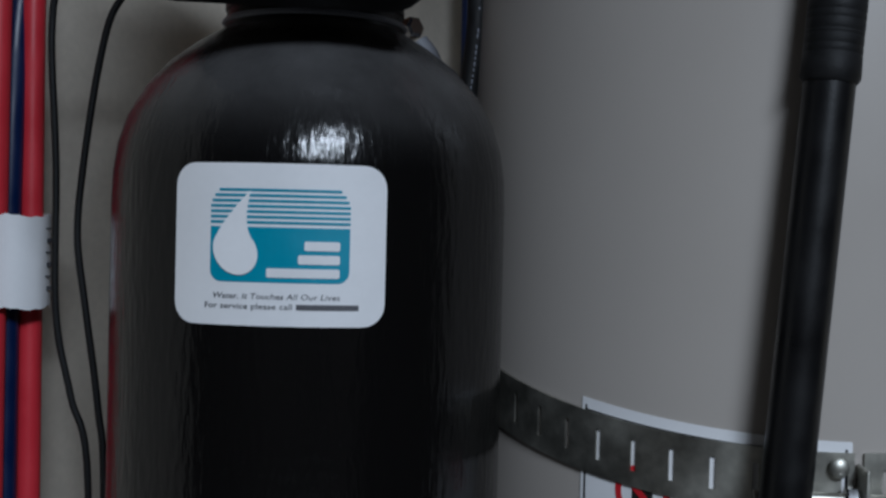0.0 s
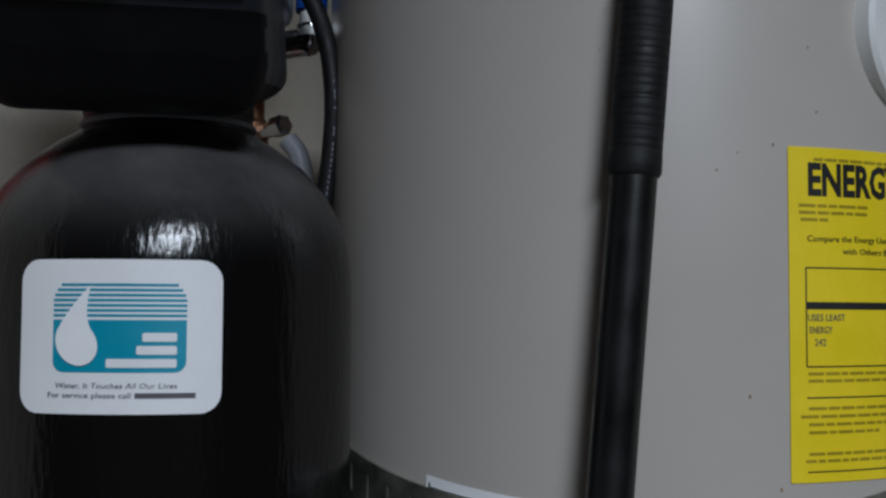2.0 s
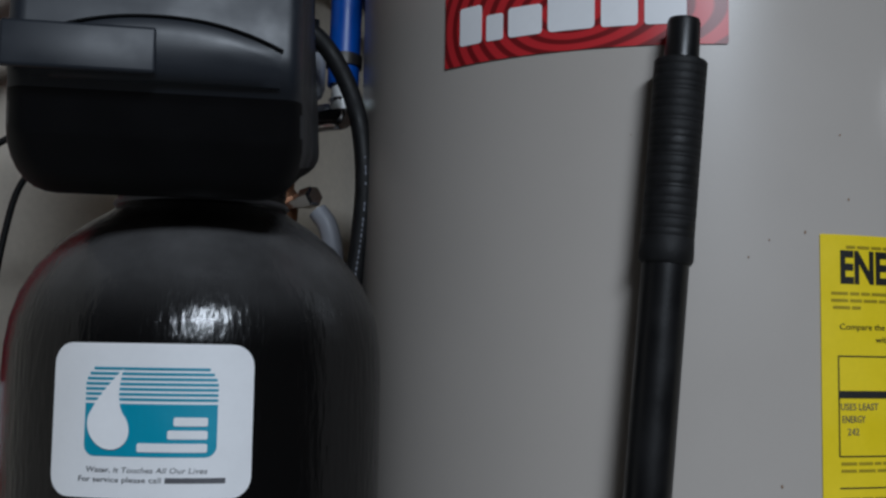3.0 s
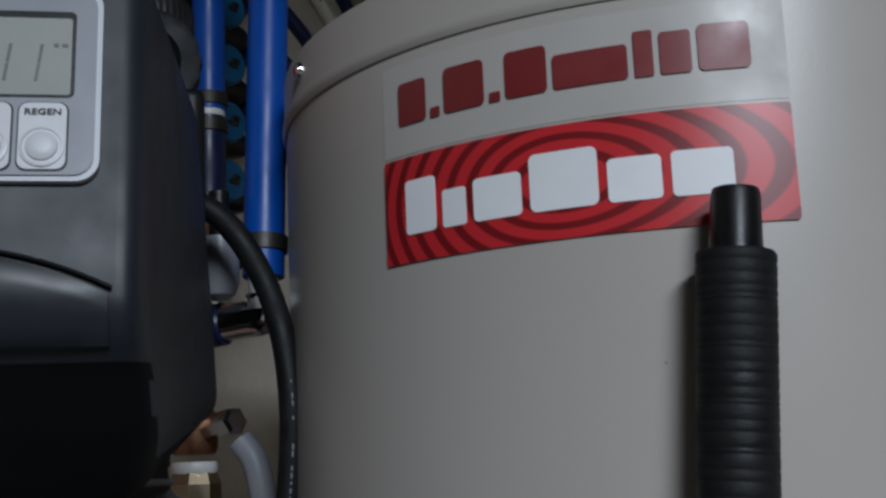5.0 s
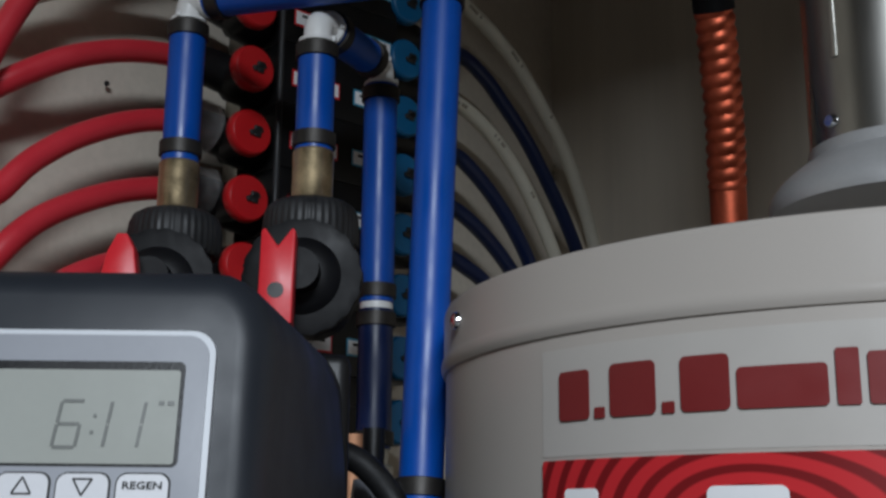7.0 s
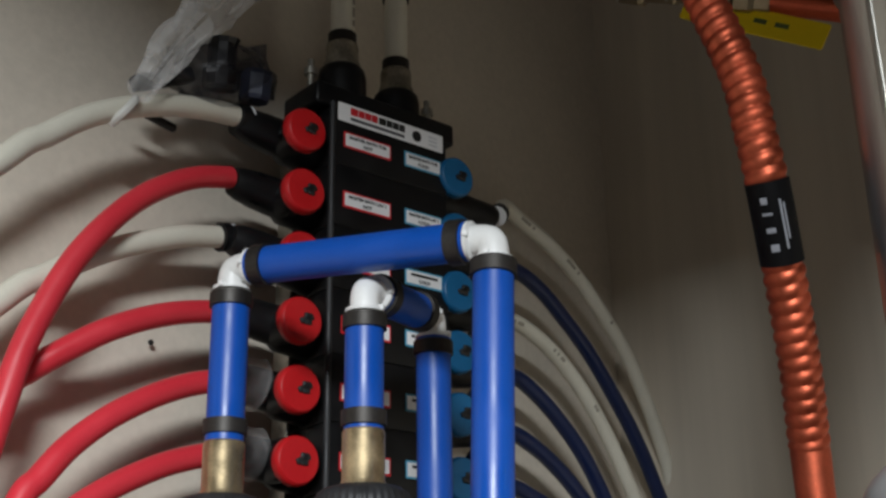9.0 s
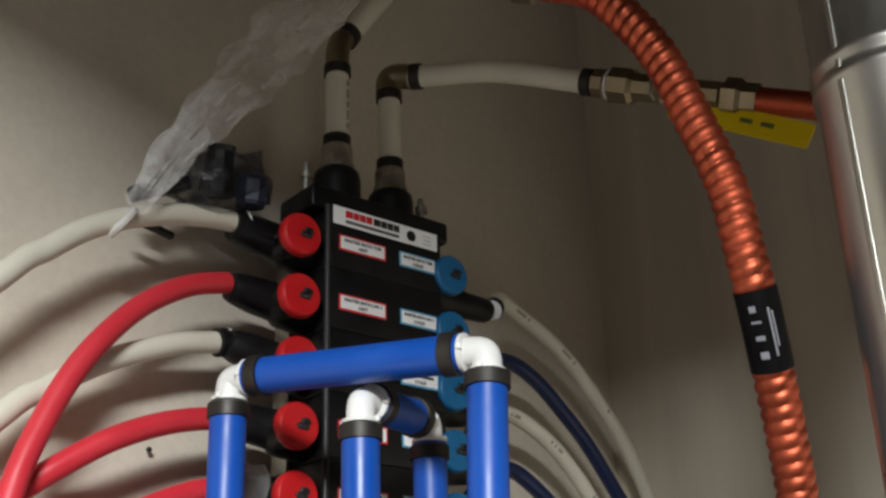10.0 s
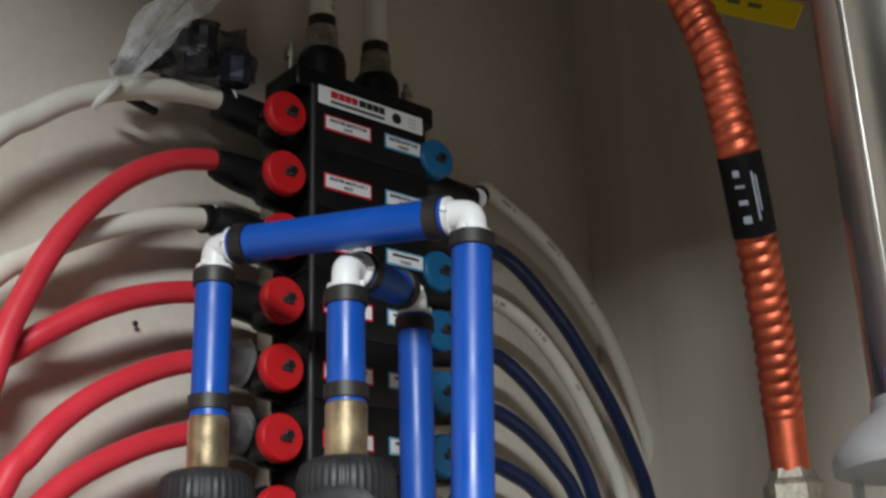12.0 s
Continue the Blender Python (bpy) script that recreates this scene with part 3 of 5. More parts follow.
def warning_label():
    w = thing("warning_label", "white warning label with a red prohibition sign on the heater", "label")
    a, width = -23.5, 0.1505

    def put(bm, material, label="", name="print"):
        for v in bm.verts:
            v.co.y += 0.012 * ((width / 2 - v.co.x) / width) ** 2
        part(name, on_heater(bm, a, 0.9103), material, w, label)

    put(plate(width, 0.178, 0.001, 0.0004, z=0.0004), PAPER, "white paper", "paper")
    for x in (-width / 2 + 0.003, width / 2 - 0.003):
        put(plate(0.0012, 0.17, 0, 0.0002, cx=x, z=0.0009), BLACK_INK, "ruled line", "ruled_line")
    for y in (0.0822, 0.0, -0.085):
        put(plate(width - 0.006, 0.0014, 0, 0.0002, cy=y, z=0.0009), BLACK_INK, "ruled line", "ruled_line")
    bm = bmesh.new()
    loops = [[bm.verts.new((-0.0349 + r * math.cos(2 * math.pi * i / 40), 0.0433 + r * math.sin(2 * math.pi * i / 40), 0.0012)) for i in range(40)] for r in (0.0128, 0.0166)]
    for i in range(40):
        bm.faces.new((loops[0][i], loops[0][(i + 1) % 40], loops[1][(i + 1) % 40], loops[1][i]))
    put(join(bm, moved(plate(0.027, 0.0038, 0, 0.0002, z=0.0012), Matrix.Translation((-0.0349, 0.0433, 0)) @ pose(0, 0, 0, 0, 0, -40))), RED_INK, "red prohibition ring", "sign")
    put(plate(0.0125, 0.019, 0.001, 0.0001, cx=-0.0349, cy=0.0445, z=0.0009), BLACK_INK, "black pictogram", "pictogram")
    put(plate(0.045, 0.0055, 0.001, 0.0002, cx=0.025, cy=0.0462, z=0.0009), RED_INK, "red bar", "text_bar")
    put(moved(outline([(-0.0055, -0.0045), (0.0055, -0.0045), (0, 0.005)], 0.0002), Matrix.Translation((-0.062, -0.0085, 0.0009))), BLACK_INK, "black warning triangle", "warning_sign")
    for side in (0.0, 0.006):
        wave = [(-0.014 + side * 0.6 + 0.006 * k, 0.052 - side - 0.016 * (1 - math.exp(-k * 0.7)) + 0.0012 * math.sin(2.3 * k), 0.0011) for k in range(13)]
        put(tube(wave, 0.0004, 6, 4), BLACK_INK, "black wavy line", "wavy_line")
    for k in range(7):
        put(plate(0.03 + 0.012 * (k % 3), 0.002, 0, 0.0002, cx=-0.03, cy=-0.012 - 0.009 * k, z=0.0009), GREY_INK, "grey bar", "text_bar")
        put(plate(0.035 + 0.01 * ((k + 1) % 3), 0.002, 0, 0.0002, cx=0.035, cy=-0.012 - 0.009 * k, z=0.0009), GREY_INK, "grey bar", "text_bar")


def side_port():
    p = thing("relief_port", "white plastic ring round a rusty pipe port in the heater", "port")
    a = az_of(0.421)
    m = Matrix.Translation((HX + HR * math.sin(radians(a)), HY - HR * math.cos(radians(a)), 1.279)) @ pose(0, 0, 0, 90, 0, a)
    part("ring", lathe([(0.052, -0.006), (0.053, 0.004), (0.051, 0.007), (0.03, 0.008), (0.0235, 0.006), (0.022, -0.004)], 48, m), WHITE_FIT, p, "white plastic ring")
    part("hole", lathe([(0.0225, 0.003), (0.021, 0.0065), (0.012, 0.0068)], 32, m), RUST, p, "rusty brown hole")
    part("pipe_stub", lathe([(0.012, 0.0), (0.012, 0.05), (0.0115, 0.052)], 24, m), DULL_BRASS, p, "brass pipe stub")


def vent_pipe():
    v = thing("vent_pipe", "round galvanised steel flue pipe standing on the hood", "flue pipe")
    c = pose(HX + 0.012, HY, 0)
    r = 0.0445
    prof = [(r - 0.002, 1.522), (r, 1.524), (r, 1.56)]
    for z in (1.79, 1.803):
        prof += [(r, z - 0.005), (r + 0.0022, z - 0.002), (r + 0.0022, z + 0.002), (r, z + 0.005)]
    prof += [(r, 1.86), (r + 0.0015, 1.861), (r + 0.0015, 2.44)]
    part("pipe", lathe(prof, 64, c, cap=False), DUCT, v)
    part("seam", rbox(0.004, 0.0022, 0.85, 0.0008, (HX + 0.012 - r * 0.75, HY - r * 0.66, 2.0), turn=pose(0, 0, 0, 0, 0, -48)), DUCT, v, "folded lengthwise seam")
    for dx, z in ((-0.95, 1.541), (0.9, 1.541), (-0.5, 1.84)):
        a = dx
        m = Matrix.Translation((HX + 0.012 + r * math.sin(a), HY - r * math.cos(a), z)) @ pose(0, 0, 0, 90, 0, math.degrees(a))
        part("screw", lathe([(0.004, -0.002), (0.004, 0.001), (0.003, 0.003)], 10, m), CHROME, v, "bright screw")


def corrugated_connector():
    g = thing("flexible_connector", "corrugated copper water connector with a black wrapped label", "pipe")
    pts = [(0.2135, 0.992, 1.555), (0.212, 0.968, 1.598), (0.207, 0.938, 1.655), (0.202, 0.913, 1.698), (0.198, 0.904, 1.727), (0.1935, 0.899, 1.762), (0.1785, 0.897, 1.812), (0.165, 0.896, 1.853), (0.149, 0.896, 1.884), (0.122, 0.897, 1.919), (0.086, 0.9, 1.936)]
    line = spline(pts, 24)
    length = sum((b - a).length for a, b in zip(line, line[1:]))
    ridge = length / 0.0088
    # even steps along the line
    want, run, step = [], 0.0, 0.0009
    acc = 0.0
    for a, b in zip(line, line[1:]):
        seg = (b - a).length
        while run <= acc + seg:
            want.append(a + (b - a) * ((run - acc) / seg))
            run += step
        acc += seg
    bm = tube(want, 0.012, 32, 1)
    bm.verts.ensure_lookup_table()
    for i, q in enumerate(want):
        for k in range(32):
            v = bm.verts[32 * i + k]
            turn = math.pi * (ridge * i / (len(want) - 1) - k / 32)
            v.co = q + (v.co - q) * ((0.0114 + 0.0016 * abs(math.sin(turn))) / 0.012)
    part("corrugated_tube", bm, COPPER, g)
    part("plain_end", along((0.2142, 0.998, 1.520), (0.2135, 0.992, 1.56), [(0.0118, 0), (0.0122, 0.03), (0.0118, 0.04)]), COPPER, g, "smooth copper end")
    part("nut", along((0.2145, 1.0, 1.493), (0.2142, 0.998, 1.523), [(0.0165, 0), (0.0185, 0.003), (0.0185, 0.018), (0.015, 0.022), (0.013, 0.028)], 6), DOPED, g, "brass nut", smooth=False)
    part("nipple", along((0.215, 1.001, 1.43), (0.2145, 1.0, 1.495), [(0.0115, 0), (0.0115, 0.065)]), ZINC, g, "steel nipple")
    lo, hi = int(len(want) * 0.258), int(len(want) * 0.374)
    part("wrapped_label", tube(want[lo:hi:4], 0.0132, 20, 1), SHADE_LABEL_BLACK, g, "black wrapped label")
    for j, (dx, w, hh) in enumerate(((-0.006, 0.004, 0.004), (-0.005, 0.006, 0.0016), (0.004, 0.0014, 0.03), (-0.0045, 0.0055, 0.003), (-0.004, 0.005, 0.0045), (0.0065, 0.0012, 0.022))):
        q = want[lo + 6 + int((hi - lo - 14) * (1 - (0.1, 0.3, 0.5, 0.55, 0.82, 0.45)[j]))]
        way = (want[hi] - want[lo]).normalized()
        out = Vector((0, -1, 0)) - way * -way.y
        out = (out.normalized() + way.cross(out).normalized() * (dx / 0.0138)).normalized()
        m = Matrix((way.cross(out), out, way)).transposed().to_4x4()
        m.translation = q + out * 0.0133
        part("label_mark", rbox(w, 0.0006, hh, 0.0002), PANEL_GREY, g, "pale mark", at=m)
    part("end_fitting", along((0.088, 0.9, 1.936), (0.02, 0.91, 1.965), [(0.014, 0), (0.017, 0.004), (0.017, 0.02), (0.013, 0.022), (0.013, 0.05)], 6), DULL_BRASS, g, "brass end fitting", smooth=False)


# ---- pole leaning on the heater ----
def pole():
    p = thing("black_pole", "black telescopic pole with a ribbed grip leaning on the heater", "pole")
    top, low = Vector((0.2512, 0.6145, 1.3213)), Vector((0.1476, 0.598, 0.02))
    d = (low - top).normalized()
    ribs = [(0.014, 0.024), (0.0147, 0.025)]
    z = 0.028
    while z < 0.126:
        ribs += [(0.0147, z), (0.0145, z + 0.0004), (0.0145, z + 0.0008), (0.0147, z + 0.0012)]
        z += 0.0018 + 0.0038 * abs(math.sin(z * 931))
    ribs += [(0.015, 0.13), (0.0151, 0.1355), (0.0136, 0.138)]
    part("cap", along(top, low, [(0.0085, 0), (0.0092, 0.002), (0.0098, 0.02), (0.0102, 0.026)]), BLACK_PLASTIC, p, "tapered cap")
    part("grip", along(top, low, ribs, 28), RUBBER, p, "ribbed rubber grip")
    part("shaft", along(top, low, [(0.013, 0.134), (0.013, 1.29), (0.0115, 1.3)], 28), BLACK_PLASTIC, p)


# ---- water softener ----
TX, TY, TR = -0.035, 0.7056, 0.1145


def softener_tank():
    s = thing("softener_tank", "black wound resin softener tank with a white sticker", "tank", pose(TX, TY, 0))
    prof = [(0.09, 0.0), (TR - 0.004, 0.012), (TR, 0.04), (TR, 1.118), (0.1138, 1.134), (0.1115, 1.150), (0.1065, 1.166), (0.0975, 1.182), (0.0845, 1.197), (0.069, 1.209), (0.056, 1.217), (0.052, 1.2205), (0.049, 1.2225)]
    part("shell", lathe(prof, 96), RESIN, s)
    part("base", lathe([(TR + 0.006, 0), (TR + 0.008, 0.01), (TR + 0.004, 0.12), (TR + 0.001, 0.125)], 64), BLACK_PLASTIC, s, "black moulded base")
    part("neck", lathe([(0.05, 1.216), (0.053, 1.219), (0.0515, 1.229), (0.0525, 1.230), (0.0525, 1.236), (0.04, 1.24)], 48), BLACK_PLASTIC, s, "black threaded neck")
    part("neck_ring", lathe([(0.0535, 1.2215), (0.0545, 1.2225), (0.0535, 1.2245)], 48), PANEL_GREY, s, "thin pale ring")

    def put(bm, material, label="", name="print"):
        part(name, bend(bm, (0, 0), TR, 0, 1.0955), material, s, label)

    put(plate(0.1105, 0.081, 0.0115, 0.0004, z=0.0004), PAPER, "white sticker", "sticker")
    put(plate(0.0705, 0.0245, 0.006, 0.0002, cx=0.0012, cy=-0.0065, z=0.0009), TEAL_INK, "teal panel", "sticker_panel")
    put(plate(0.0705, 0.0135, 0.0, 0.0002, cx=0.0012, cy=0.002, z=0.0009), TEAL_INK, "teal panel", "sticker_panel")
    for k in range(7):
        bw = 0.0705 - ((0.009, 0.0045, 0.0015, 0.0)[6 - k] if k > 3 else 0)
        put(plate(bw, 0.0014, 0, 0.0002, cx=0.0012, cy=0.0110 + 0.00268 * k, z=0.0009), TEAL_INK, "teal stripe", "stripe")
    # the drop: a slanting body drawn out to a tip that hooks to one side
    tip, body = Vector((-0.0128, 0.0272)), Vector((-0.0205, -0.0034))
    drop = []
    for i in range(25):
        a = radians(-215 + 250 * i / 24)
        drop.append((body.x + 0.0116 * math.cos(a), body.y + 0.0117 * math.sin(a) - 0.002 * math.cos(a)))
    for k in range(1, 9):
        t = k / 9
        p, q = Vector(drop[24]), Vector((-0.0172, 0.0082))
        drop.append(tuple(p * (1 - t) ** 2 + q * 2 * t * (1 - t) + tip * t * t))
    drop.append(tuple(tip))
    for k in range(1, 9):
        t = k / 9
        p, q = Vector(drop[0]), Vector((-0.0272, 0.0115))
        drop.append(tuple(tip * (1 - t) ** 2 + q * 2 * t * (1 - t) + p * t * t))
    bm = outline(drop, 0.0002)
    bmesh.ops.triangulate(bm, faces=[f for f in bm.faces if len(f.verts) > 4], ngon_method="EAR_CLIP")
    bmesh.ops.translate(bm, vec=(0, 0, 0.0019), verts=bm.verts)
    put(bm, PAPER, "white water drop", "drop")
    for k, bw in enumerate((0.0175, 0.0205, 0.036)):
        put(plate(bw, 0.0046, 0.001, 0.0002, cx=0.0315 - bw / 2, cy=-0.0003 - 0.0068 * k, z=0.0013), PAPER, "white bar", "name_bar")
    put(words("Water, It Touches All Our Lives", 0.0028, cx=0.0, cy=-0.0258, z=0.0009, width=0.064, shear=0.15), GREY_INK, "grey lettering", "lettering")
    put(words("For service please call", 0.0028, cx=-0.014, cy=-0.0308, z=0.0009, width=0.045), GREY_INK, "grey lettering", "lettering")
    put(plate(0.031, 0.0028, 0, 0.0002, cx=0.026, cy=-0.0308, z=0.0009), GREY_INK, "grey bar", "text_bar")


HEAD_M = pose(TX, TY, 0, 0, 0, 11) @ pose(-0.021, 0, 0)


FACE = [(1.205, -0.106), (1.225, -0.123), (1.245, -0.140), (1.257, -0.1455), (1.2625, -0.1503), (1.2665, -0.1545), (1.2705, -0.1575), (1.276, -0.1594), (1.283, -0.1600), (1.305, -0.1575), (1.33, -0.1535), (1.403, -0.1425), (1.43, -0.1385)]


def face_y(z):
    for (z0, y0), (z1, y1) in zip(FACE, FACE[1:]):
        if z <= z1:
            return y0 + (y1 - y0) * (z - z0) / (z1 - z0)
    return FACE[-1][1]


def head_shape():
    """The cover: a rounded upright block whose front edge rolls over into a face that leans back."""
    bm = bmesh.new()
    half, z0, z1, seg = 0.0925, 1.2145, 1.413, 7
    rings = []
    roll = 0.013
    steps = [(0.0, None)] + [(roll * (1 - math.cos(math.pi / 2 * k / 6)), roll * (1 - math.sin(math.pi / 2 * k / 6))) for k in range(7)]
    for inset, back in steps:
        ring = []
        for corner, (sx, sz) in enumerate(((1, 1), (-1, 1), (-1, -1), (1, -1))):
            r = max((0.026 if sz > 0 else 0.031) - inset, 0.004)
            cx = sx * (half - inset - r)
            cz = (z1 - inset * 0.8 - r) if sz > 0 else (z0 + inset * 0.8 + r)
            for i in range(seg + 1):
                a = math.pi / 2 * (corner + i / seg)
                x, z = cx + r * math.cos(a), cz + r * math.sin(a)
                y = 0.004 if back is None else face_y(z) + back
                ring.append(bm.verts.new((x, y, z)))
        rings.append(ring)
    n = len(rings[0])
    for a, b in zip(rings, rings[1:]):
        for i in range(n):
            bm.faces.new((a[i], a[(i + 1) % n], b[(i + 1) % n], b[i]))
    last = rings[-1]
    # strips across the face, from the right half to the left half
    right = last[: seg + 1][::-1]
    left = last[seg + 1: 2 * seg + 2]
    right += last[3 * seg + 3:][::-1]
    left += last[2 * seg + 2: 3 * seg + 3]
    for i in range(len(right) - 1):
        bm.faces.new((right[i], left[i], left[i + 1], right[i + 1]))
    bm.faces.new(rings[0])
    low_z, high_z = z0 + 0.032, z1 - 0.024
    for z in [q[0] for q in FACE if low_z < q[0] < high_z]:
        bmesh.ops.bisect_plane(bm, geom=bm.verts[:] + bm.edges[:] + bm.faces[:], plane_co=(0, 0, z), plane_no=(0, 0, 1))
    for v in bm.verts:
        if v.co.y < 0 and low_z < v.co.z < high_z:
            k = (v.co.z - low_z) / (high_z - low_z)
            v.co.y += face_y(v.co.z) - face_y(low_z) * (1 - k) - face_y(high_z) * k
    # the cover is narrower at the front, flares towards its foot at the back, and its underside rises towards the back
    for v in bm.verts:
        front = min(1.0, max(0.0, -v.co.y / 0.145))
        flare = -0.09 * (v.co.z - 1.29) / 0.123 if v.co.z > 1.29 else 0.018 * min(1.0, (1.29 - v.co.z) / 0.05)
        v.co.x *= (1 - 0.205 * front) * (1 + flare * (1 - front))
    for v in bm.verts:
        if v.co.z < 1.29:
            v.co.z += 0.24 * max(0.0, v.co.y + 0.105) * (1.29 - v.co.z) / (1.29 - z0)
    bmesh.ops.recalc_face_normals(bm, faces=bm.faces)
    return bm


def control_head():
    h = thing("softener_control_head", "charcoal plastic control head with a grey display panel on the tank", "control valve", HEAD_M)
    # Same shape twice: charcoal cover, and its underside painted black as shade.
    for name, material, low, label in (("cover", SHELL, False, ""), ("lower_housing", SHADE_LABEL_BLACK, True, "underside of the cover, its shade painted black")):
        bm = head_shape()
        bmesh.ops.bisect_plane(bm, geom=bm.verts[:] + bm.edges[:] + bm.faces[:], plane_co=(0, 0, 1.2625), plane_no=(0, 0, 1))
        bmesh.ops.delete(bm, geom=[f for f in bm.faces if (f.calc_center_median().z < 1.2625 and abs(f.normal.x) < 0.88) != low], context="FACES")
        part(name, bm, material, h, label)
    # arched apron under the panel
    bm = bmesh.new()
    cols = []
    for i in range(33):
        x = -0.0615 + 0.123 * i / 32
        arch = 1.298 - 0.0145 * abs(x / 0.0615) ** 2.2
        full = 1.02 - abs(x / 0.0615) ** 3
        rows = [(x, -0.148, 1.2655), (x, face_y(1.2668) - 0.001 * full, 1.2668)]
        for k in range(6):
            z = 1.2705 + (arch - 0.0045 - 1.2705) * k / 5
            rows.append((x, face_y(z) - (0.0022 + 0.0016 * k / 5) * full, z))
        rows += [(x, face_y(arch) - 0.0026 * full, arch - 0.0006), (x, -0.150, arch + 0.0006)]
        cols.append([bm.verts.new(q) for q in rows])
    for p, q in zip(cols, cols[1:]):
        for k in range(9):
            bm.faces.new((p[k], q[k], q[k + 1], p[k + 1]))
        bm.faces.new((p[9], q[9], q[0], p[0]))
    bm.faces.new(cols[0][::-1])
    bm.faces.new(cols[-1])
    bmesh.ops.recalc_face_normals(bm, faces=bm.faces)
    part("apron", bm, SHELL, h, "arched lower cover")
    # A thin black bead along the arch paints in the groove's shade.
    groove = [(0.0625 * k / 12, 1.2995 - 0.0145 * abs(k / 12) ** 2.2) for k in range(-12, 13)]
    part("seam", tube([(x, face_y(z) + 0.0001, z) for x, z in groove], 0.0008, 8, 2), SHADE_LABEL_BLACK, h, "arched seam, its groove shade painted dark")
    part("apron_window", rbox(0.075, 0.004, 0.024, 0.002, (-0.0375, -0.1622, 1.2805), turn=pose(0, 0, 0, -3)), SHELL, h, "flat hatch in the cover")
    # panel, x across, y up, z outwards
    tilt = Matrix.Translation((-0.0005, -0.1495, 1.3555)) @ pose(0, 0, 0, 90 - 8.2, 0, 0)

    def put(name, bm, material, label="", parent=h, smooth=True):
        return part(name, moved(bm, tilt), material, parent, label, smooth)

    pw, ph = 0.117, 0.0715
    panel = put("panel", plate(pw, ph, 0.0075, 0.0035, z=-0.001), PANEL_LIGHT, "light grey rounded rim")
    put("panel_face", plate(pw - 0.0036, ph - 0.0036, 0.0064, 0.0012, z=0.0022), PANEL_GREY, "grey panel face", panel)
    # Raised dark plate, shifted up so its top edge paints the recess shade.
    put("display_recess", plate(0.100, 0.032, 0.002, 0.0006, cy=0.0095, z=0.0031), BLACK_PLASTIC, "dark display frame with the recess shade painted along its top", panel)
    put("display", plate(0.0975, 0.0285, 0.001, 0.0005, cy=0.0085, cx=0.0, z=0.0035), LCD, "grey-green liquid crystal display", panel)

    def seg7(ch, x):
        on = {"6": "acdefg", "1": "bc"}[ch]
        w, hh, t = 0.0068, 0.014, 0.0011
        place = {"a": (0, hh / 2, w, t), "g": (0, 0, w, t), "d": (0, -hh / 2, w, t), "f": (-w / 2, hh / 4, t, hh / 2), "b": (w / 2, hh / 4, t, hh / 2), "e": (-w / 2, -hh / 4, t, hh / 2), "c": (w / 2, -hh / 4, t, hh / 2)}
        out = []
        for k in on:
            cx, cy, sw, sh = place[k]
            bm = plate(sw * 0.92, sh * 0.92, 0, 0.0002)
            for v in bm.verts:
                v.co.x, v.co.y = v.co.x + cx, v.co.y + cy
                v.co.x += 0.12 * v.co.y + x
                v.co.y += 0.006
                v.co.z += 0.0041
            out.append(bm)
        return out

    for ch, x in (("6", 0.0168), ("1", 0.0250), ("1", 0.0350)):
        for stroke in seg7(ch, x):
            put("digit_stroke", stroke, LCD_INK, "dark display stroke", panel, False)
    put("colon", join(plate(0.001, 0.001, 0, 0.0002, 0.0244, 0.0085, 0.0041), plate(0.001, 0.001, 0, 0.0002, 0.0239, 0.0035, 0.0041)), LCD_INK, "", panel, False)
    put("display_bar", join(plate(0.0016, 0.0012, 0, 0.0002, 0.0438, 0.0125, 0.0041), plate(0.002, 0.0012, 0, 0.0002, 0.0466, 0.0125, 0.0041)), LCD_INK, "", panel, False)
    for i, what in enumerate(("bar", "NEXT", "up", "down", "REGEN")):
        x = 0.0405 - 0.01745 * (4 - i)
        key = put("button", plate(0.0150, 0.0235, 0.003, 0.0016, cx=x, cy=-0.0205, z=0.0026), BUTTON, "white key", panel)
        put("key_rim", plate(0.0162, 0.0247, 0.0034, 0.0004, cx=x, cy=-0.0205, z=0.0031), BLACK_PLASTIC, "dark gap round the key", panel)
        dome = lathe([(0.0072, 0), (0.0071, 0.0008), (0.0062, 0.001), (0.0060, 0.0006), (0.0052, 0.0006), (0.0050, 0.0014), (0.0038, 0.002), (0.002, 0.0023)], 28, Matrix.Translation((x, -0.0245, 0.0041)))
        put("push_dome", dome, BUTTON, "round push dome", panel)
        if what in ("up", "down"):
            s = 1 if what == "up" else -1
            for p, q in (((-0.0028, -0.0022 * s), (0.0028, -0.0022 * s)), ((-0.0028, -0.0022 * s), (0, 0.0026 * s)), ((0.0028, -0.0022 * s), (0, 0.0026 * s))):
                a, b = Vector((p[0] + x, p[1] - 0.0125, 0.0044)), Vector((q[0] + x, q[1] - 0.0125, 0.0044))
                put("arrow_line", tube([a, b], 0.0003, 6, 1), BLACK_INK, "", panel)
        elif what == "bar":
            put("text_bar", plate(0.012, 0.002, 0, 0.0002, cx=x, cy=-0.0125, z=0.0043), GREY_INK, "", panel)
        else:
            put("lettering", words(what, 0.0021, cx=x, cy=-0.0122, z=0.0043, width=0.0115 if what == "REGEN" else 0.009, bold=0.00007), BLACK_INK, "black lettering", panel)
    part("back_housing", rbox(0.13, 0.12, 0.13, 0.012, (0.0, 0.072, 1.335)), BLACK_PLASTIC, h, "black rear housing")
    part("back_plate", rbox(0.178, 0.012, 0.15, 0.005, (0, 0.009, 1.332)), BLACK_PLASTIC, h, "black back plate")
    part("tank_adapter", lathe([(0.048, 1.205), (0.052, 1.208), (0.052, 1.232), (0.048, 1.236)], 40, pose(0.021, 0, 0.027)), BLACK_PLASTIC, h)


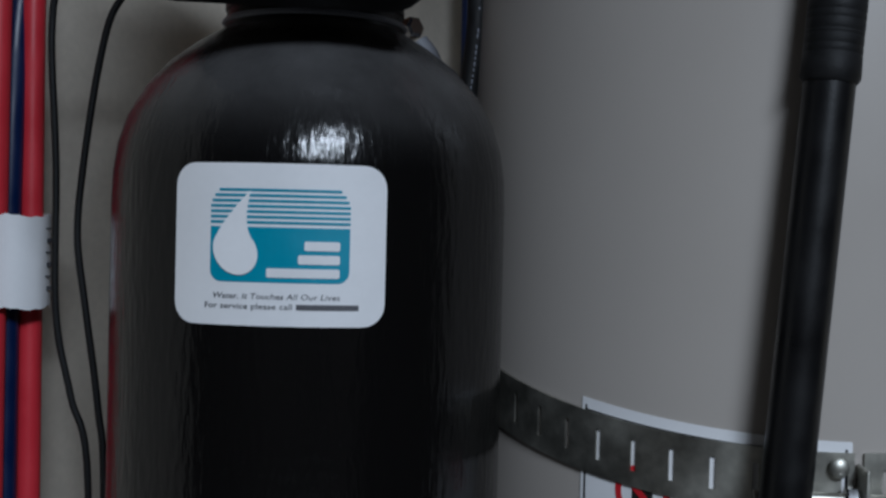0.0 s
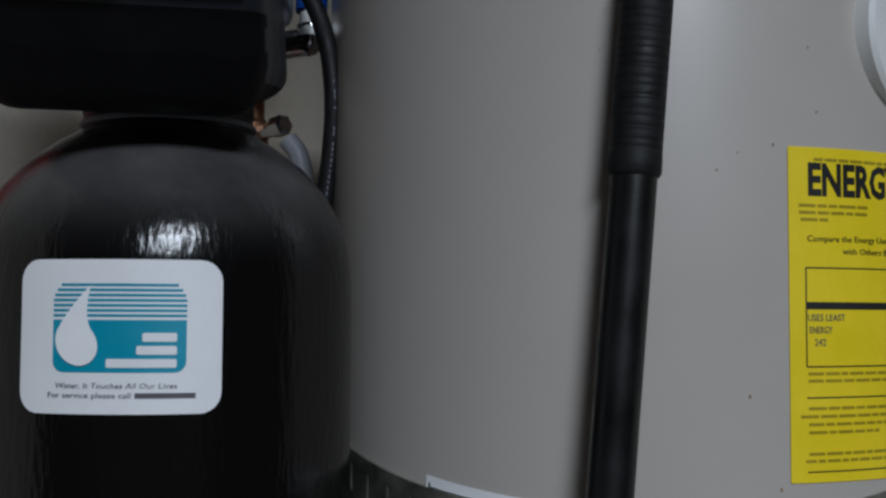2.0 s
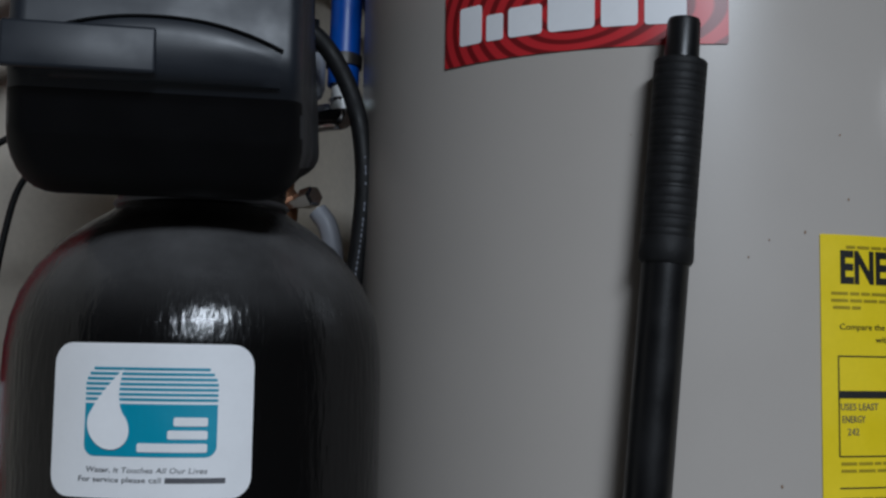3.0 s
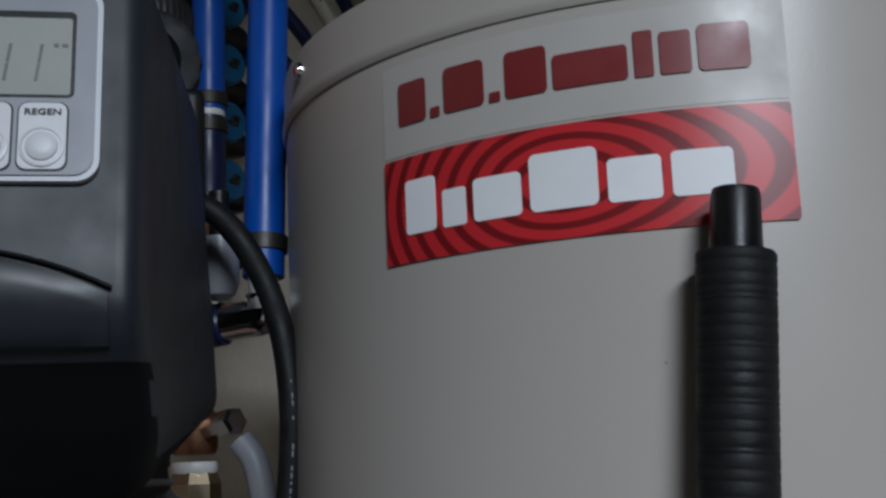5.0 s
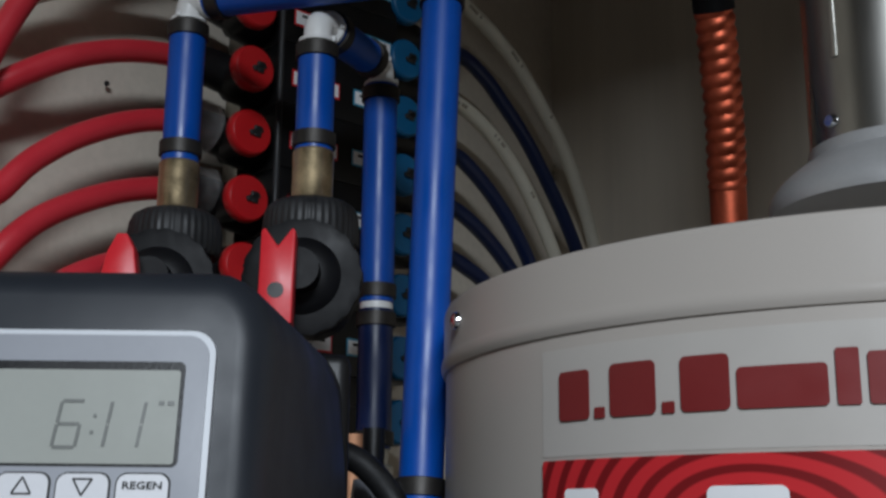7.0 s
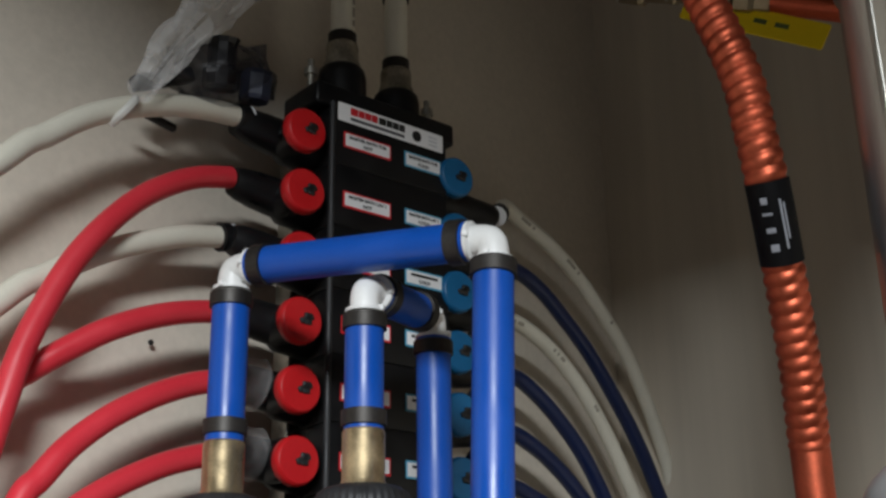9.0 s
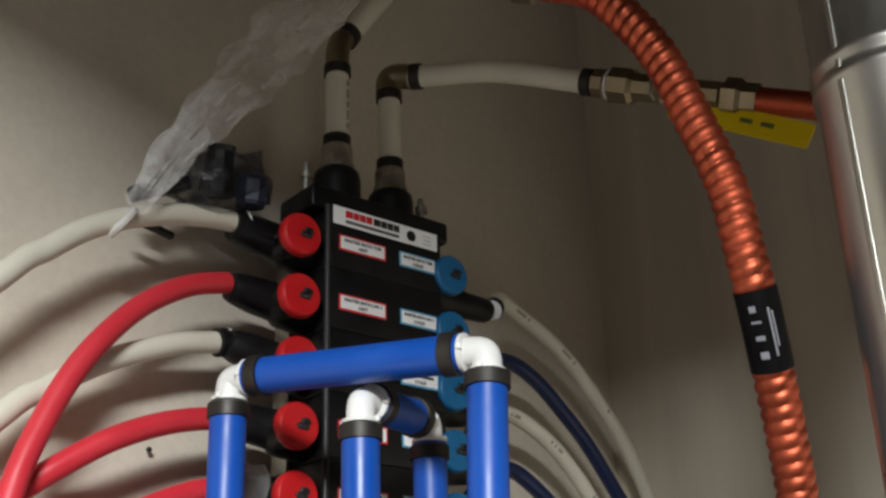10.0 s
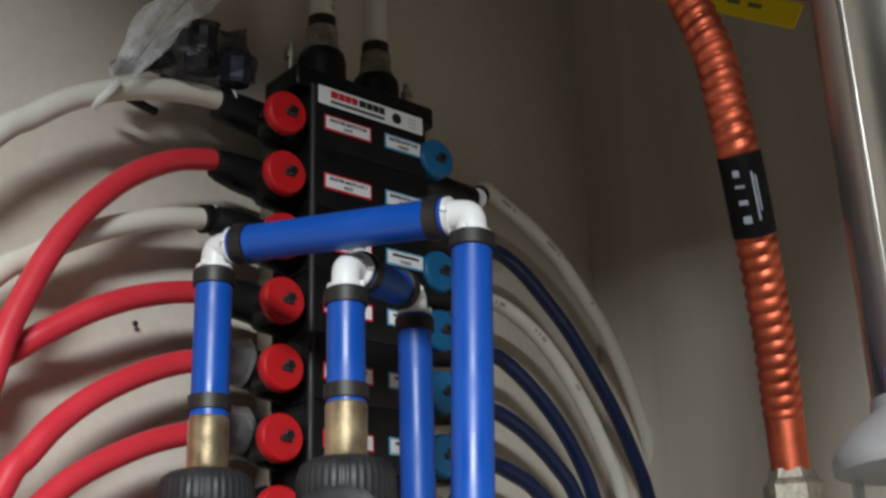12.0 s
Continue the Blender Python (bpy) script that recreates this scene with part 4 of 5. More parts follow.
# ---- softener pipes ----
L_AX, M_AX = Vector((-0.1375, 0.915, 0)), Vector((-0.0445, 0.9055, 0))
BACK_AX = Vector((-0.026, 1.006, 0))
PIPE = 0.0120


def at_z(v, z):
    return Vector((v.x, v.y, z))


def ring(parent, a, b, r=PIPE):
    part("crimp_ring", along(a, b, [(r + 0.0002, 0), (r + 0.0018, 0.0005), (r + 0.0018, 0.0095), (r + 0.0002, 0.010)], 32), CRIMP, parent, "dark crimp ring")


def elbow(parent, corner, da, db):
    """A short white right-angled fitting between two ways."""
    da, db = Vector(da).normalized(), Vector(db).normalized()
    c = Vector(corner)
    r = 0.0091
    pts = [c + da * 0.02, c + da * 0.014, c + da * 0.0075, c + (da + db) * 0.0018, c + db * 0.0075, c + db * 0.014, c + db * 0.02]
    body = part("elbow", tube(pts, r, 20, 5), WHITE_FIT, parent, "white plastic elbow")
    for d, o in ((da, db), (db, da)):
        part("collar", along(c + d * 0.0125, c + d * 0.03, [(r, 0), (r + 0.003, 0.0008), (r + 0.003, 0.003), (r, 0.004)], 24), WHITE_FIT, body)
        side = d.cross(o).normalized()
        for s in (-1, 1):
            part("collar_tab", rbox(0.004, 0.004, 0.004, 0.001, c + d * 0.0135 + side * s * (r + 0.0022)), WHITE_FIT, body)


def softener_pipes():
    p = thing("treated_water_pipe", "bright blue pipe with white elbows crossing above the softener", "pipe")
    lt, rt = at_z(L_AX, 1.6765), Vector((0.0428, 0.877, 1.6655))
    rb = Vector((0.0375, 0.849, 1.335))
    up, across = Vector((0, 0, 1)), (rt - lt).normalized()
    down = (rb - rt).normalized()
    part("riser", along(at_z(L_AX, 1.562), at_z(L_AX, 1.67), [(PIPE, 0), (PIPE, 0.09)], 32), BLUE_PEX, p)
    ring(p, at_z(L_AX, 1.567), at_z(L_AX, 1.6))
    ring(p, at_z(L_AX, 1.6495), at_z(L_AX, 1.7))
    elbow(p, lt, -up, across)
    a, b = lt + across * 0.0155, rt - across * 0.0155
    part("cross_pipe", along(a, b, [(PIPE, 0), (PIPE, (b - a).length)], 32), BLUE_PEX, p)
    ring(p, lt + across * 0.018, rt)
    ring(p, rt - across * 0.018, lt)
    elbow(p, rt, -across, down)
    part("drop_pipe", along(rt + down * 0.0155, rb, [(PIPE, 0), (PIPE, (rb - rt).length - 0.0155)], 32), BLUE_PEX, p)
    ring(p, rt + down * 0.0145, rb)
    ring(p, rb - down * 0.014, rt)
    part("lower_fitting", along(rb, rb + down * 0.05, [(0.0085, 0), (0.0085, 0.012), (0.0095, 0.013), (0.0095, 0.02)], 24), WHITE_FIT, p, "white plastic fitting")
    q = thing("raw_water_pipe", "bright blue pipe turning back towards the wall manifold", "pipe")
    mt, bt = at_z(M_AX, 1.651), at_z(BACK_AX, 1.66)
    back = (bt - mt).normalized()
    part("riser", along(at_z(M_AX, 1.562), at_z(M_AX, 1.645), [(PIPE, 0), (PIPE, 0.07)], 32), BLUE_PEX, q)
    ring(q, at_z(M_AX, 1.565), at_z(M_AX, 1.6))
    ring(q, at_z(M_AX, 1.6245), at_z(M_AX, 1.7))
    elbow(q, mt, -up, back)
    part("link_pipe", along(mt + back * 0.0155, bt - back * 0.0155, [(PIPE, 0), (PIPE, (bt - mt).length - 0.031)], 32), BLUE_PEX, q)
    ring(q, mt + back * 0.018, bt)
    ring(q, bt - back * 0.018, mt)
    elbow(q, bt, -back, -up)
    part("drop_pipe", along(at_z(BACK_AX, 1.645), at_z(BACK_AX, 1.5), [(PIPE, 0), (PIPE, 0.16)], 32), BLUE_PEX, q)
    ring(q, at_z(BACK_AX, 1.6425), at_z(BACK_AX, 1.5))
    ring(q, at_z(BACK_AX, 1.498), at_z(BACK_AX, 1.3))
    part("coupling", along(at_z(BACK_AX, 1.487), at_z(BACK_AX, 1.4), [(0.0105, 0), (0.0115, 0.003), (0.0115, 0.006), (0.0105, 0.009)], 24), WHITE_FIT, q, "white coupling")
    ring(q, at_z(BACK_AX, 1.478), at_z(BACK_AX, 1.3))
    part("lower_pipe", along(at_z(BACK_AX, 1.48), at_z(BACK_AX, 1.385), [(PIPE, 0), (PIPE, 0.095)], 32), NAVY_PEX, q)
    ring(q, at_z(BACK_AX, 1.397), at_z(BACK_AX, 1.3))
    part("end_fitting", along(at_z(BACK_AX, 1.387), at_z(BACK_AX, 1.2), [(0.0105, 0), (0.0105, 0.012), (0.014, 0.014), (0.014, 0.03), (0.011, 0.032), (0.011, 0.05)], 8), ZINC, q, "steel end fitting")


def bypass_valve():
    v = thing("bypass_valve", "black plastic bypass valve with two red levers behind the control head", "valve")
    for ax, red_turn in ((L_AX, -10), (M_AX, 6)):
        def knurl(r, z, i):
            return r + (0.0006 if i % 4 < 2 else 0) if r > 0.026 else r
        part("brass_stub", along(at_z(ax, 1.53), at_z(ax, 1.57), [(0.0148, -0.002), (0.0138, 0.0015), (0.0128, 0.003), (0.0129, 0.0315), (0.0118, 0.0335)], 32), BRASS, v, "brass stub")
        part("union_nut", lathe([(0.0135, 1.5305), (0.0175, 1.53), (0.0225, 1.5285), (0.0265, 1.5255), (0.0285, 1.521), (0.0292, 1.515), (0.0292, 1.503), (0.027, 1.5)], 160, pose(ax.x, ax.y, 0), wobble=knurl), DUSTY_BLACK, v, "knurled black union nut")
        front = pose(0, 0, 0, 0, 0, 11).to_3x3() @ Vector((0, -1, 0))
        c = at_z(ax, 1.474)
        part("valve_body", along(c - front * 0.03, c + front * 0.1, [(0.024, 0), (0.027, 0.004), (0.027, 0.06), (0.026, 0.068), (0.021, 0.076), (0.012, 0.08)], 40), VALVE_BLACK, v)
        part("neck", along(at_z(ax, 1.475), at_z(ax, 1.51), [(0.024, 0), (0.024, 0.035)], 32), BLACK_PLASTIC, v)
        m = Matrix.Translation(c + front * 0.035) @ front.to_track_quat("Z", "Y").to_matrix().to_4x4()
        part("ribbed_ring", lathe([(0.03, -0.008), (0.034, -0.007), (0.0345, 0.0), (0.034, 0.007), (0.03, 0.008)], 72, m, wobble=lambda r, z, i: r + (0.0008 if i % 4 < 2 else 0)), VALVE_BLACK, v, "ribbed ring")
        tipped = red_turn < 0
        w = 0.0095
        if tipped:
            shape = [(-w, -0.034), (w, -0.034), (w * 1.05, -0.004), (w * 0.75, 0.012), (w * 0.25, 0.021), (-w * 0.35, 0.021), (-w * 0.85, 0.01), (-w * 1.1, -0.004)]
        else:
            shape = [(-w, -0.034), (w, -0.034), (w, 0.019), (w * 0.8, 0.021), (0, 0.010), (-w * 0.8, 0.021), (-w, 0.019)]
        bm = outline(shape, 0.014)
        bmesh.ops.bevel(bm, geom=bm.edges[:], offset=0.0012, segments=2, affect="EDGES", profile=0.5)
        lm = Matrix.Translation(Vector((-0.1325 if tipped else -0.041, 0.838, 1.4715))) @ pose(0, 0, 0, 0, 0, 11) @ pose(0, 0, 0, 84, 0, 0)
        lever = part("lever", bm, RED_LEVER, v, "red lever", at=lm)
        part("lever_hole", along(lm @ Vector((0, -0.0155, 0.0128)), lm @ Vector((0, -0.0155, 0.03)), [(0.0045, 0), (0.0045, 0.0016)], 16), BLACK_INK, v, "dark hole")
        part("lever_boss", along(c + front * 0.045, c + front * 0.066, [(0.012, 0), (0.012, 0.02)], 20), VALVE_BLACK, v)


# ---- manifold on the wall ----
MANIFOLD_TURN = 53
MANIFOLD = Matrix.Translation((-0.077, 1.082, 0)) @ pose(0, 0, 0, 0, 0, TURNED)
ROWS_DOWN, TOP_Z, PITCH = 9, 1.823, 0.0508


def manifold():
    b = thing("pipe_manifold", "black plastic water manifold with red and blue knobs on the wall", "manifold", Matrix.Translation((-0.077, 1.082, 0)) @ pose(0, 0, 0, 0, 0, MANIFOLD_TURN))
    for k in range(ROWS_DOWN):
        z = TOP_Z - PITCH * k + 0.004
        part("module", rbox(0.114, 0.056, PITCH - 0.0006, 0.0006, (0, 0.028, z)), BLACK_PLASTIC, b, "black moulded block")
    part("top_cap", rbox(0.142, 0.05, 0.02, 0.003, (0.0, 0.03, TOP_Z + 0.04)), BLACK_PLASTIC, b)
    for s, d in ((-0.0334, 0.0256), (0.030, 0.0345)):
        part("inlet_boss", lathe([(0.0205, 0), (0.0205, 0.026), (0.0192, 0.033), (0.0165, 0.036), (0.014, 0.037)], 32, pose(s, d, TOP_Z + 0.042)), BLACK_PLASTIC, b, "black inlet boss")
    for s in (-0.061, 0.061):
        part("bolt", lathe([(0.003, 0), (0.003, 0.02), (0.0055, 0.02), (0.0055, 0.026), (0.003, 0.027), (0.003, 0.034)], 12, pose(s, 0.03, TOP_Z + 0.046)), ZINC, b, "steel bolt")
    for s in (-0.0595,):
        part("tie_rod", along((s, -0.001, TOP_Z + 0.03), (s, -0.001, 1.39), [(0.0026, 0), (0.0026, 0.46)], 12), DUSTY_BLACK, b, "upright rod")
    part("mounting_rail", rbox(0.02, 0.036, 0.5, 0.002, (0, 0.076, 1.62)), ZINC, b, "steel mounting rail")
    knob_shape = [(0.0158, 0.018), (0.0172, 0.0168), (0.0177, 0.0145), (0.0177, 0.010), (0.0165, 0.008), (0.006, 0.008)]
    for k in range(ROWS_DOWN):
        for side, mtl, col in ((-1, RED_KNOB, "red"), (1, TEAL_KNOB, "blue")):
            z = TOP_Z - 0.002 - PITCH * k
            x = -0.084 if side < 0 else 0.067
            deep = 0.033 if side < 0 else 0.05
            port = part("port", join(along((side * 0.05, deep, z), (side * 0.14, deep, z + (0.0 if side > 0 else 0.016 if k == 2 else 0.01)), [(0.019, 0), (0.019, 0.03), (0.0155, 0.036), (0.0148, 0.056), (0.0128, 0.07), (0.0108, 0.077)] if side < 0 or k else [(0.019, 0), (0.019, 0.022), (0.0145, 0.026), (0.0145, 0.06), (0.0125, 0.075), (0.0115, 0.1), (0.0095, 0.104)], 20), along((x, 0.03, z), (x, 0.0, z), [(0.013, 0), (0.013, 0.03)], 16)), BLACK_PLASTIC, b, "black compression port")
            knob = part("knob", lathe(knob_shape, 28, Matrix.Translation((x, 0.014, z)) @ pose(0, 0, 0, 90, 0, 0)), mtl, b, col + " round knob")
            part("slot", join(rbox(0.012, 0.003, 0.0045, 0.001, (x + 0.003, -0.0045, z + 0.001), turn=pose(0, 0, 0, 0, -25, 0)), rbox(0.006, 0.003, 0.009, 0.001, (x + 0.004, -0.0045, z + 0.001))), BLACK_INK, knob, "dark triangular key slot")
    part("bracket", rbox(0.0025, 0.022, 0.46, 0.0006, (-0.0636, 0.056, 1.6)), ZINC, b, "steel bracket edge")
    for k in (4, 5):
        z = TOP_Z - 0.002 - PITCH * k
        part("clear_sleeve", along((-0.094, 0.033, z + 0.007), (-0.14, 0.033, z + 0.013), [(0.0155, 0), (0.0195, 0.004), (0.0175, 0.012), (0.0185, 0.02), (0.0162, 0.028)], 20), FILM, b, "cloudy plastic sleeve")
    strip = part("name_strip", moved(plate(0.107, 0.0158, 0.0006, 0.0004), Matrix.Translation((-0.001, -0.0008, 1.847)) @ pose(0, 0, 0, 90)), PAPER, b, "white name strip")

    def flat(name, bm, s, z, material, parent, lift, label=""):
        return part(name, moved(bm, Matrix.Translation((s, -lift, z)) @ pose(0, 0, 0, 90)), material, parent, label, smooth=False)

    for ink, label, start in ((RED_INK, "red bar", -0.0375), (BLACK_INK, "dark bar", -0.0095)):
        for x, bw, bh in blocks((1, 1, 1, 1), (1.15, 0.95, 0.95, 0.95), 0.0265, 0.0062, 0.1):
            flat("name_bar", plate(bw, bh, 0.0006, 0.0002), start + 0.01325 + x - 0.005, 1.8496, ink, strip, 0.0013, label)
    flat("text_bar", plate(0.054, 0.0026, 0, 0.0002), -0.0155, 1.8428, GREY_INK, strip, 0.0013)
    flat("seal", plate(0.0095, 0.0095, 0.0046, 0.0002), 0.0245, 1.8468, BLACK_INK, strip, 0.0013, "black round seal")
    for dz in (0.0035, 0.0, -0.0035):
        flat("text_bar", plate(0.009, 0.0012, 0, 0.0002), 0.0415, 1.8465 + dz, PANEL_LIGHT, strip, 0.0013)
    rows = (("MASTER BATH TUB", "MASTER BATH TUB"), ("MASTER BATH LAV 1", "MASTER BATH LAV 1"))
    for k in range(ROWS_DOWN - 1):
        for side, s, w, ink, kind in ((0, -0.0253, 0.0463, RED_INK, "HOT"), (1, 0.0312, 0.0385, BLUE_INK, "COLD")):
            z = TOP_Z - PITCH * k + 0.001
            tag = flat("port_label", plate(w, 0.0135, 0.0004, 0.0003), s, z, ink, b, 0.0006, "printed label with a coloured edge")
            flat("label_face", plate(w - 0.003, 0.0105, 0.0003, 0.0003), s, z, PAPER, tag, 0.001)
            if k < 2:
                flat("lettering", words(rows[k][side], 0.0026, width=w * 0.78, bold=0.0001), s, z + 0.0022, BLACK_INK, tag, 0.0014)
            else:
                flat("text_bar", plate(w * 0.7, 0.0022, 0, 0.0002), s, z + 0.0022, BLACK_INK, tag, 0.0014)
            flat("lettering", words(kind, 0.0026, width=0.0028 * len(kind), bold=0.0001), s, z - 0.0028, BLACK_INK, tag, 0.0014)


def wall_tube(name, label, points, material, r=0.0084, off=0.047):
    """A pipe that leaves a port and hangs in an arc along the left wall: (way along the wall, height) pairs."""
    t = thing(name, label, "pipe", MANIFOLD)
    pts = []
    for i, q in enumerate(points):
        o = q[2] if len(q) > 2 else off
        pts.append((q[0], o, q[1]))
    part("pipe", tube(pts, r, 16, 8), material, t)
    if material is WHITE_PEX:
        a, b = Vector(pts[0]), Vector(pts[1])
        part("sleeve", along(a - (b - a).normalized() * 0.006, b, [(r + 0.0005, 0), (r + 0.0026, 0.001), (r + 0.0026, 0.009), (r + 0.0003, 0.010)], 20), BLACK_PLASTIC, t, "black sleeve")
        if pts[0][0] > 0:
            line = spline(pts, 12)
            rng = random.Random(int(1000 * pts[0][2]))
            for i in range(14, 66):
                if (i // 7) % 3 or rng.random() < 0.3:
                    continue
                way = (line[i + 1] - line[i - 1]).normalized()
                out = Vector((-0.25, -1, -0.35))
                out = (out - way * out.dot(way)).normalized()
                m = Matrix((way, out, way.cross(out))).transposed().to_4x4()
                m.translation = line[i] + out * r
                part("print_mark", rbox(0.0022 + 0.0016 * rng.random(), 0.0005, 0.0036, 0.0001, seg=1), FADED_PRINT, t, "faint black print", at=m)
        part("clip", along(a - (b - a).normalized() * 0.0085, b, [(r + 0.0003, 0), (r + 0.0022, 0.0003), (r + 0.0022, 0.0012), (r + 0.0003, 0.0014)], 20), PAPER, t, "white clip")


def wall_tubes():
    red, white, navy = "red pipe arching away from the manifold", "milky white pipe arching away from the manifold", "dark blue pipe arching towards the corner"
    hot = (
        (WHITE_PEX, white, [(-0.1197, 1.8316), (-0.1463, 1.8283), (-0.18, 1.8195), (-0.214, 1.806), (-0.2475, 1.7865), (-0.275, 1.7635), (-0.297, 1.7435), (-0.36, 1.66), (-0.40, 1.5), (-0.41, 1.2), (-0.41, 0.4)]),
        (RED_PEX, red, [(-0.1255, 1.7794), (-0.1536, 1.7707), (-0.1775, 1.7579), (-0.2, 1.7411), (-0.2209, 1.7194), (-0.2402, 1.6937), (-0.2544, 1.6685), (-0.2659, 1.6429), (-0.275, 1.6188), (-0.282, 1.59), (-0.30, 1.5), (-0.32, 1.35), (-0.323, 1.1), (-0.323, 0.8), (-0.323, 0.4)]),
        (WHITE_PEX, white, [(-0.1215, 1.7353, 0.058), (-0.1519, 1.7286, 0.06), (-0.1803, 1.718, 0.062), (-0.2071, 1.7059, 0.064), (-0.2321, 1.6912, 0.065), (-0.2556, 1.6746, 0.066), (-0.2777, 1.6578, 0.066), (-0.335, 1.59, 0.06), (-0.37, 1.48), (-0.38, 1.2), (-0.38, 0.4)]),
        (RED_PEX, red, [(-0.115, 1.675), (-0.1407, 1.6708), (-0.1669, 1.664), (-0.1937, 1.6538), (-0.2189, 1.6411, 0.049), (-0.2424, 1.625, 0.055), (-0.2608, 1.6105, 0.062), (-0.2757, 1.5965, 0.065), (-0.32, 1.54, 0.065), (-0.345, 1.42), (-0.35, 1.2), (-0.35, 0.4)]),
        (RED_PEX, red, [(-0.115, 1.624), (-0.138, 1.62), (-0.1636, 1.611), (-0.1897, 1.598), (-0.2142, 1.5824), (-0.2375, 1.5625), (-0.2552, 1.541), (-0.2674, 1.5245), (-0.288, 1.46), (-0.293, 1.3), (-0.292, 1.1), (-0.290, 0.8), (-0.290, 0.4)]),
        (RED_PEX, red, [(-0.115, 1.573), (-0.138, 1.5685), (-0.165, 1.56), (-0.1905, 1.5486), (-0.2144, 1.5353), (-0.2335, 1.521), (-0.2522, 1.5001), (-0.272, 1.465, 0.058), (-0.30, 1.4, 0.072), (-0.335, 1.2, 0.075), (-0.335, 0.4, 0.075)]),
        (RED_PEX, red, [(-0.115, 1.522), (-0.14, 1.517), (-0.175, 1.505), (-0.21, 1.485), (-0.238, 1.455), (-0.262, 1.41, 0.06), (-0.30, 1.3, 0.080), (-0.345, 1.1, 0.08), (-0.345, 0.4, 0.08)]),
    )
    wall_tube("cold_water_pipe", "dark blue pipe bundled with the red ones", [(-0.128, 1.417), (-0.18, 1.41), (-0.23, 1.395), (-0.27, 1.36, 0.052), (-0.295, 1.28, 0.056), (-0.3065, 1.15, 0.052), (-0.3075, 0.9, 0.052), (-0.3075, 0.4, 0.052)], NAVY_PEX)
    cold = (
        (WHITE_PEX, "milky white pipe arching towards the corner", [(0.170, 1.828, 0.03), (0.192, 1.8445, 0.04), (0.2279, 1.8407), (0.272, 1.8264), (0.3128, 1.8058), (0.3539, 1.7748), (0.3909, 1.7419), (0.4178, 1.7063), (0.4435, 1.6609), (0.4627, 1.6087), (0.476, 1.5), (0.48, 1.3), (0.48, 0.4)]),
        (NAVY_PEX, navy, [(0.13, 1.74, 0.037), (0.165, 1.776, 0.042), (0.2111, 1.7873), (0.2496, 1.7771), (0.2842, 1.757), (0.324, 1.7293), (0.3639, 1.6916), (0.3996, 1.6521), (0.43, 1.6083), (0.4488, 1.5687), (0.459, 1.48), (0.461, 1.3), (0.461, 0.4)]),
        (WHITE_PEX, "milky white pipe arching towards the corner", [(0.13, 1.69, 0.037), (0.165, 1.727, 0.042), (0.2075, 1.7352), (0.2454, 1.7259), (0.2797, 1.7095), (0.3142, 1.6837), (0.3486, 1.6483), (0.3783, 1.6087), (0.3987, 1.5736), (0.42, 1.5), (0.43, 1.4), (0.43, 0.4)]),
        (NAVY_PEX, navy, [(0.13, 1.64, 0.037), (0.165, 1.673, 0.042), (0.2038, 1.6823), (0.2324, 1.6734), (0.2656, 1.6548), (0.2991, 1.6295), (0.3282, 1.5979), (0.348, 1.565), (0.37, 1.5), (0.38, 1.4), (0.38, 0.4)]),
        (NAVY_PEX, navy, [(0.13, 1.59, 0.037), (0.165, 1.622, 0.042), (0.1977, 1.6293), (0.2283, 1.6217), (0.2612, 1.607), (0.2903, 1.5886), (0.3153, 1.5667), (0.338, 1.52), (0.355, 1.42), (0.355, 0.4)]),
        (NAVY_PEX, navy, [(0.13, 1.54, 0.037), (0.165, 1.573, 0.042), (0.1944, 1.5807), (0.2246, 1.5744), (0.253, 1.5641), (0.285, 1.54), (0.31, 1.49), (0.33, 1.4), (0.33, 0.4)]),
    )
    for mtl, label, pts in hot:
        wall_tube("hot_water_pipe" if mtl is RED_PEX else "white_water_pipe", label, pts, mtl)
    for mtl, label, pts in cold:
        wall_tube("cold_water_pipe" if mtl is NAVY_PEX else "white_water_pipe", label, pts, mtl, 0.0075)


water_heater()
strap()
maker_labels()
energy_label()
warning_label()
side_port()
vent_pipe()
corrugated_connector()
pole()
softener_tank()
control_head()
softener_pipes()
bypass_valve()
manifold()
wall_tubes()


# ---- loose hoses, cables and fittings round the softener ----
def drain_hose():
    h = thing("drain_hose", "thick black rubber hose with faint white print", "hose")
    pts = [(0.0, 0.795, 1.372), (0.018, 0.80, 1.364), (0.033, 0.80, 1.348), (0.047, 0.80, 1.322), (0.056, 0.797, 1.292), (0.0595, 0.797, 1.256), (0.0575, 0.80, 1.22), (0.0525, 0.803, 1.18), (0.048, 0.805, 1.13), (0.0455, 0.808, 1.06), (0.0455, 0.808, 0.9), (0.0455, 0.808, 0.3), (0.04, 0.82, 0.012)]
    part("hose", tube(pts, 0.0066, 14, 8), RUBBER, h)
    line = spline(pts, 10)
    rng = random.Random(4)
    for i in range(44, 92):
        q, way = line[i], (line[i + 1] - line[i - 1]).normalized()
        if rng.random() < 0.3:
            continue
        out = Vector((0.25, -1, 0))
        out = (out - way * out.dot(way)).normalized()
        m = Matrix.Translation(q + out * 0.0066) @ way.to_track_quat("Z", "Y").to_matrix().to_4x4()
        part("print_mark", rbox(0.001, 0.0008, 0.0014 + 0.002 * rng.random(), 0.0003, (0, 0, 0)), GREY_PRINT, h, "faint white print", at=m)


GREY_PRINT = mat("faded_white_print", (0.22, 0.23, 0.27), 0.6, vary=0.3, bump=0)


